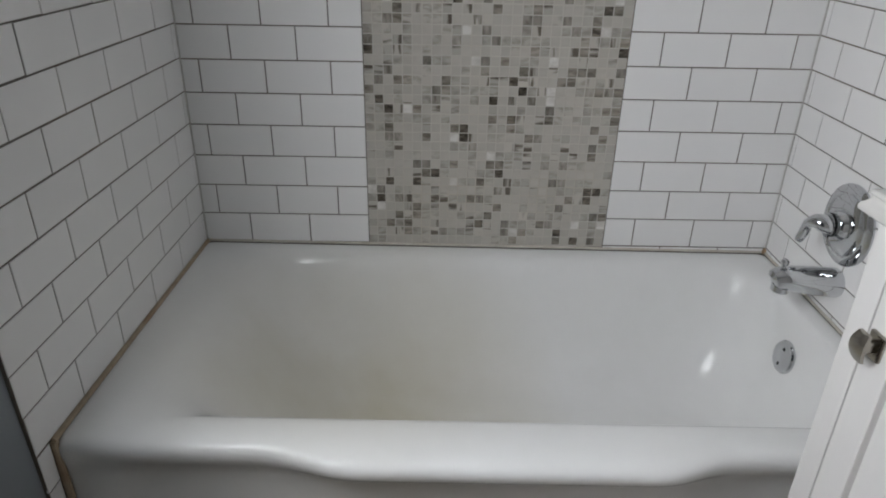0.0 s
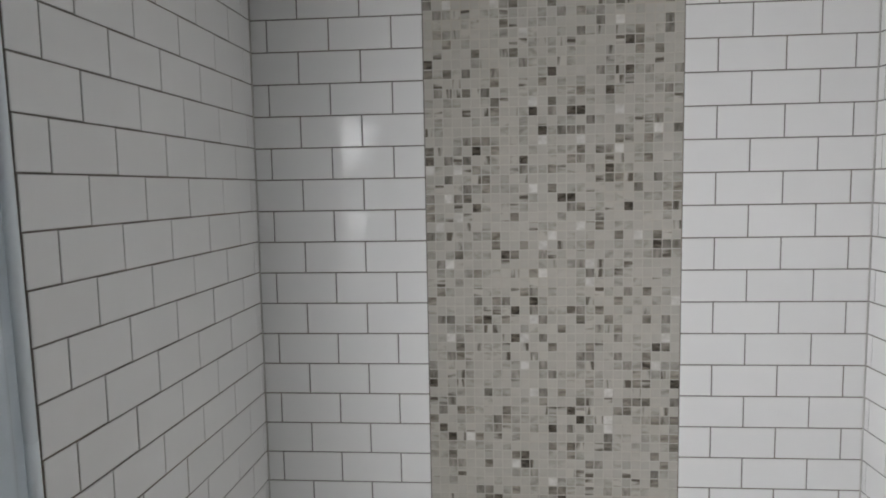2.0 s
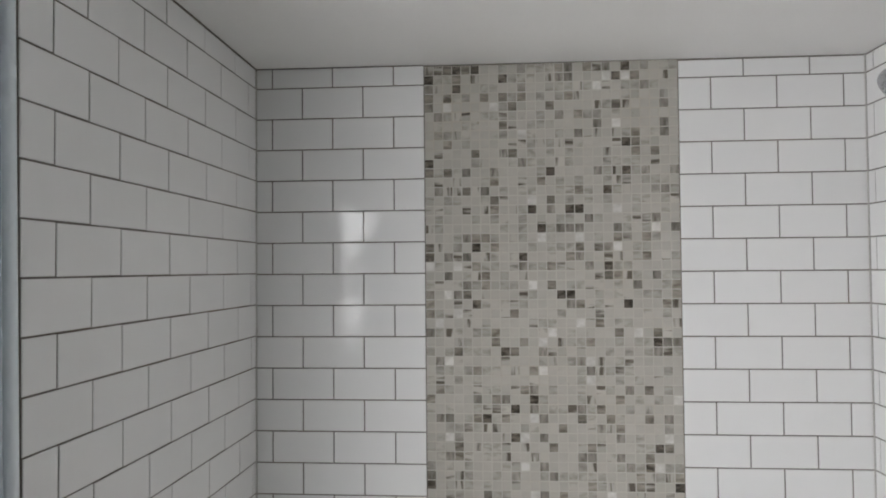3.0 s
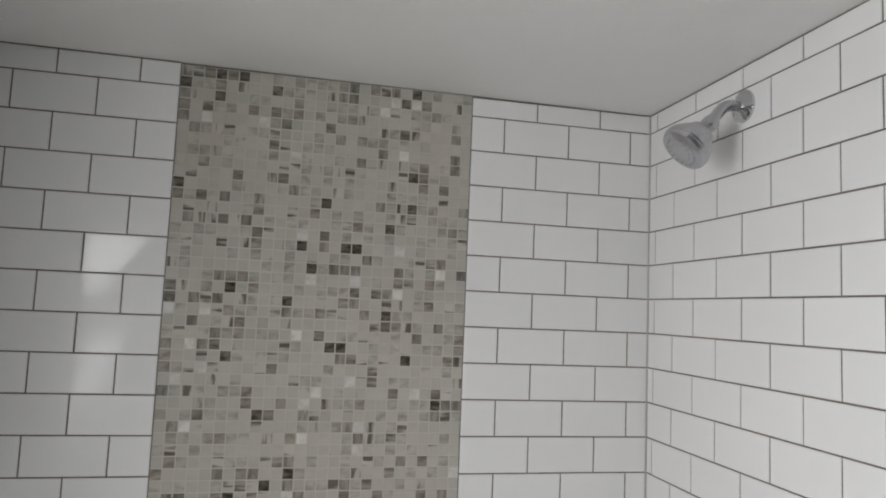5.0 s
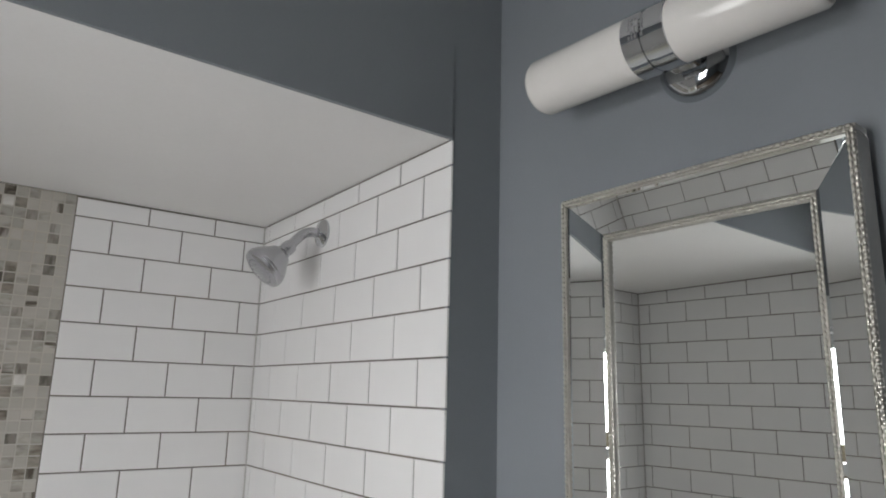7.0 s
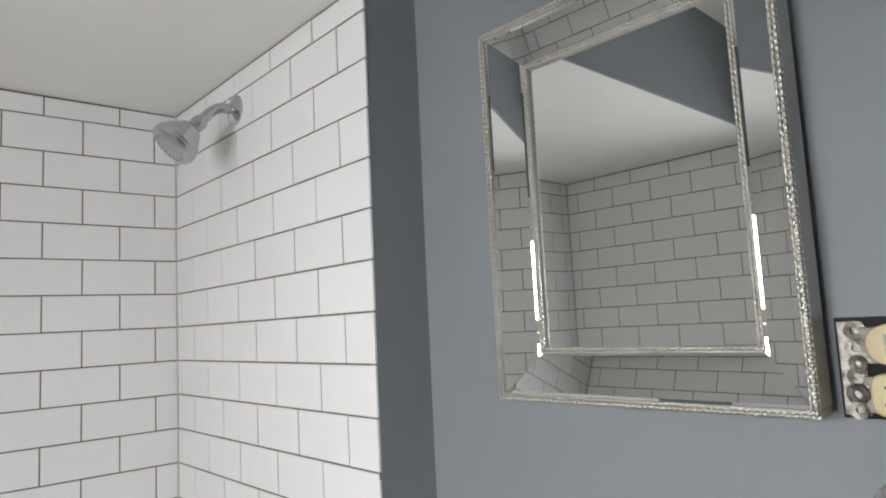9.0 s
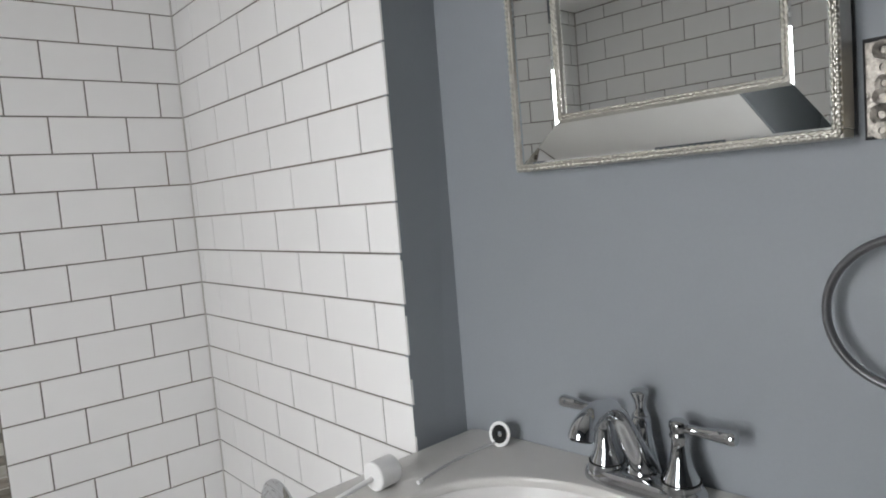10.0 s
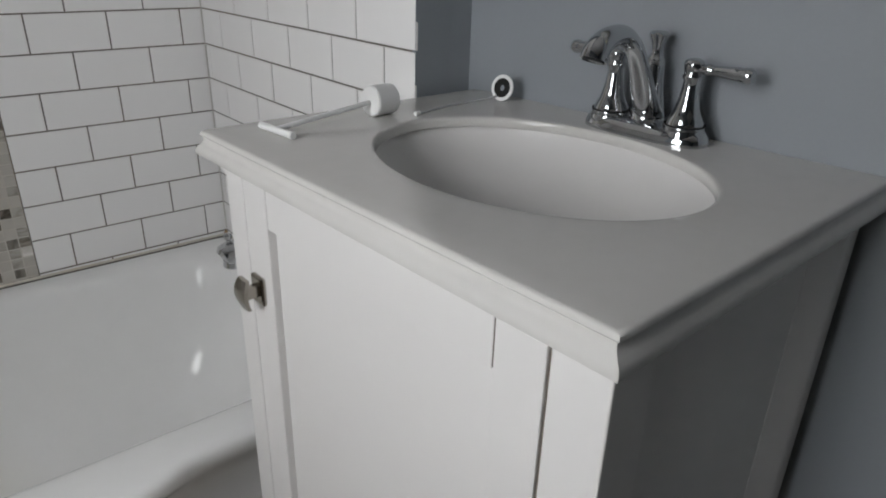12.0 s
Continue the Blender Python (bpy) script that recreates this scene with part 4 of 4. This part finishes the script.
def tile_mesh(w, h):
    key = (round(w, 4), round(h, 4))
    if key not in tile_meshes:
        bm = bmesh.new()
        g, e = 0.0015, 0.0012
        x0, x1, z0_, z1_ = -w / 2 + g, w / 2 - g, -h / 2 + g, h / 2 - g
        e = min(e, (x1 - x0) * 0.3, (z1_ - z0_) * 0.3)
        a = [bm.verts.new((x, 0.004, z)) for x, z in ((x0, z0_), (x1, z0_), (x1, z1_), (x0, z1_))]
        b = [bm.verts.new((x, e * 0.5, z)) for x, z in ((x0, z0_), (x1, z0_), (x1, z1_), (x0, z1_))]
        c = [bm.verts.new((x, 0.0, z)) for x, z in ((x0 + e, z0_ + e), (x1 - e, z0_ + e), (x1 - e, z1_ - e), (x0 + e, z1_ - e))]
        skin(bm, [a, b, c])
        bm.faces.new(c)
        bmesh.ops.recalc_face_normals(bm, faces=bm.faces)
        me = bpy.data.meshes.new("tile")
        bm.to_mesh(me)
        bm.free()
        me.materials.append(WHITE_TILE)
        tile_meshes[key] = me
    return tile_meshes[key]


rng = random.Random(7)


def lay(parent, place, a0, a1, start, k, z_top=None, z_low=None, P=P):
    """One course of tiles from a0 to a1; start is where a joint falls; place(a, z) gives the pose."""
    lo = Z0 + Q * k if z_low is None else z_low
    hi = lo + Q if z_top is None else z_top
    cuts = [a0]
    a = start
    while a - P > a0 + 0.004:
        a -= P
    while a < a1 - 0.004:
        if a > a0 + 0.004:
            cuts.append(a)
        a += P
    cuts.append(a1)
    for p, q in zip(cuts, cuts[1:]):
        ob = new("tile", tile_mesh(q - p, hi - lo))
        ob.parent = parent
        ob.matrix_basis = place((p + q) / 2, (lo + hi) / 2) @ pose(0, rng.uniform(-0.0003, 0.0002), 0, rng.gauss(0, 0.12), rng.gauss(0, 0.06), rng.gauss(0, 0.10))


P_LEFT = 0.1585                          # the side wall is tiled a little wider


def left_place(a, z):
    return pose(XC + LEAN_L * a, a, z + 0.002 - 0.0050 * a * step(0.6, 1.1, z), 0, 0, 88.74)


for k in range(20):
    top = ZS - 0.0018 if k == 19 else None
    even = k % 2 == 0
    lay(wall_back, lambda a, z: pose(a, 0, z), XC + 0.001, 0.0, 0.0 if even else -P / 2, k, top and ZS + 0.006)
    lay(wall_back, lambda a, z: pose(a, 0, z), MR, XR + 0.0006, MR + (P / 2 if even else 0), k, top)
    lay(wall_left, left_place, left_end(Z0 + Q * (k + 0.5)), -0.001, -0.749 + 0.026 * (1.35 - Z0 - Q * (k + 0.5)) + (P_LEFT / 2 if even else 0), k, top and ZS + 0.024, P=P_LEFT)
    lean = right_lean(Z0 + Q * (k + 0.5))
    lay(wall_right, lambda a, z: pose(XR, a, z, 0, 0, -90), YE - 0.004 + lean, -0.001, YE + lean - 0.001 + (P / 2 if even else 0), k, top)
lay(wall_back, lambda a, z: pose(a, 0, z), MR, XR - 0.001, MR, 0, Z0 - .0005, Z0 - 0.011)
lay(wall_right, lambda a, z: pose(XR, a, z, 0, 0, -90), YE - 0.004 + right_lean(Z0), -0.001, YE, 0, Z0 - .0005, Z0 - 0.011)
# below the bath's rim, in front of it
for k in range(-5, 0):
    for wall, place in ((wall_left, lambda a, z: pose(XC + LEAN_L * a, a, z, 0, 0, 88.74)), (wall_right, lambda a, z: pose(XR, a, z, 0, 0, -90))):
        hi = Z0 + Q * (k + 1) - (0.011 if wall is wall_right and k == -1 else 0)
        end = left_end(hi) if wall is wall_left else YE + right_lean(hi)
        lay(wall, place, end, -0.762, end, k, hi, Z0 + Q * k)

# glass mosaic band: small square pieces in a pale bed
band = structure("mosaic_bed", boxes((0.0008, MR - 0.0008, 0.0004, 0.0016, Z0 - 0.004, ZS)), MOSAIC_GROUT, "pale grout bed of the mosaic band", "wall")
COLS = 27
PITCH = MR / COLS
rows_n = int((ZS - Z0) / PITCH)
pick = random.Random(11)


def kind_at(c, r):
    cluster = noise.noise(Vector((c * 0.16, r * 0.10, 3.1))) + 0.5 * noise.noise(Vector((c * 0.45, r * 0.4, 9.2)))
    v = pick.random() + 0.14 * cluster
    return 0 if v < 0.42 else 2 if v < 0.645 else 1 if v < 0.675 else 3 if v < 0.755 else 4 if v < 0.81 else 6 if v < 0.885 else 5 if v < 0.972 else 7


def piece_verts(w, h, g=0.0011):
    e = 0.0007
    x, z = w / 2 - g, h / 2 - g
    back = [(-x, .0012, -z), (x, .0012, -z), (x, .0012, z), (-x, .0012, z)]
    mid = [(-x, .0001, -z), (x, .0001, -z), (x, .0001, z), (-x, .0001, z)]
    front = [(-x + e, -.0003, -z + e), (x - e, -.0003, -z + e), (x - e, -.0003, z - e), (-x + e, -.0003, z - e)]
    return back + mid + front


FACES = [(0, 1, 5, 4), (1, 2, 6, 5), (2, 3, 7, 6), (3, 0, 4, 7), (4, 5, 9, 8), (5, 6, 10, 9), (6, 7, 11, 10), (7, 4, 8, 11), (8, 9, 10, 11)]
piece_meshes = []
for m in STONES:
    me = bpy.data.meshes.new("mosaic_piece")
    me.from_pydata(piece_verts(PITCH, PITCH), [], FACES)
    me.materials.append(m)
    piece_meshes.append(me)
verts, faces, slots = [], [], []
row_h = (ZS - Z0) / rows_n
for r in range(rows_n):
    for c in range(COLS):
        kind = kind_at(c, r)
        x, z = (c + 0.5) * PITCH, Z0 + (r + 0.5) * row_h
        if 30 <= r < 41:
            ob = new("mosaic_piece", piece_meshes[kind])
            ob.parent = band
            ob.matrix_basis = pose(x, pick.uniform(-.0002, .0003), z, pick.gauss(0, .5), 0, pick.gauss(0, .5))
        else:
            base = len(verts)
            tilt = pose(x, pick.uniform(-.0002, .0003), z, pick.gauss(0, .5), 0, pick.gauss(0, .5))
            verts += [tuple(tilt @ Vector(v)) for v in piece_verts(PITCH, PITCH, pick.uniform(0.0008, 0.0016))]
            faces += [tuple(base + i for i in f) for f in FACES]
            slots += [kind] * len(FACES)
me = bpy.data.meshes.new("mosaic_pieces")
me.from_pydata(verts, [], faces)
for m in STONES:
    me.materials.append(m)
me.polygons.foreach_set("material_index", slots)
rest = new("mosaic_pieces", me)
rest.parent = band
tagged(rest, "small square marbled glass mosaic pieces", kind="stuff")
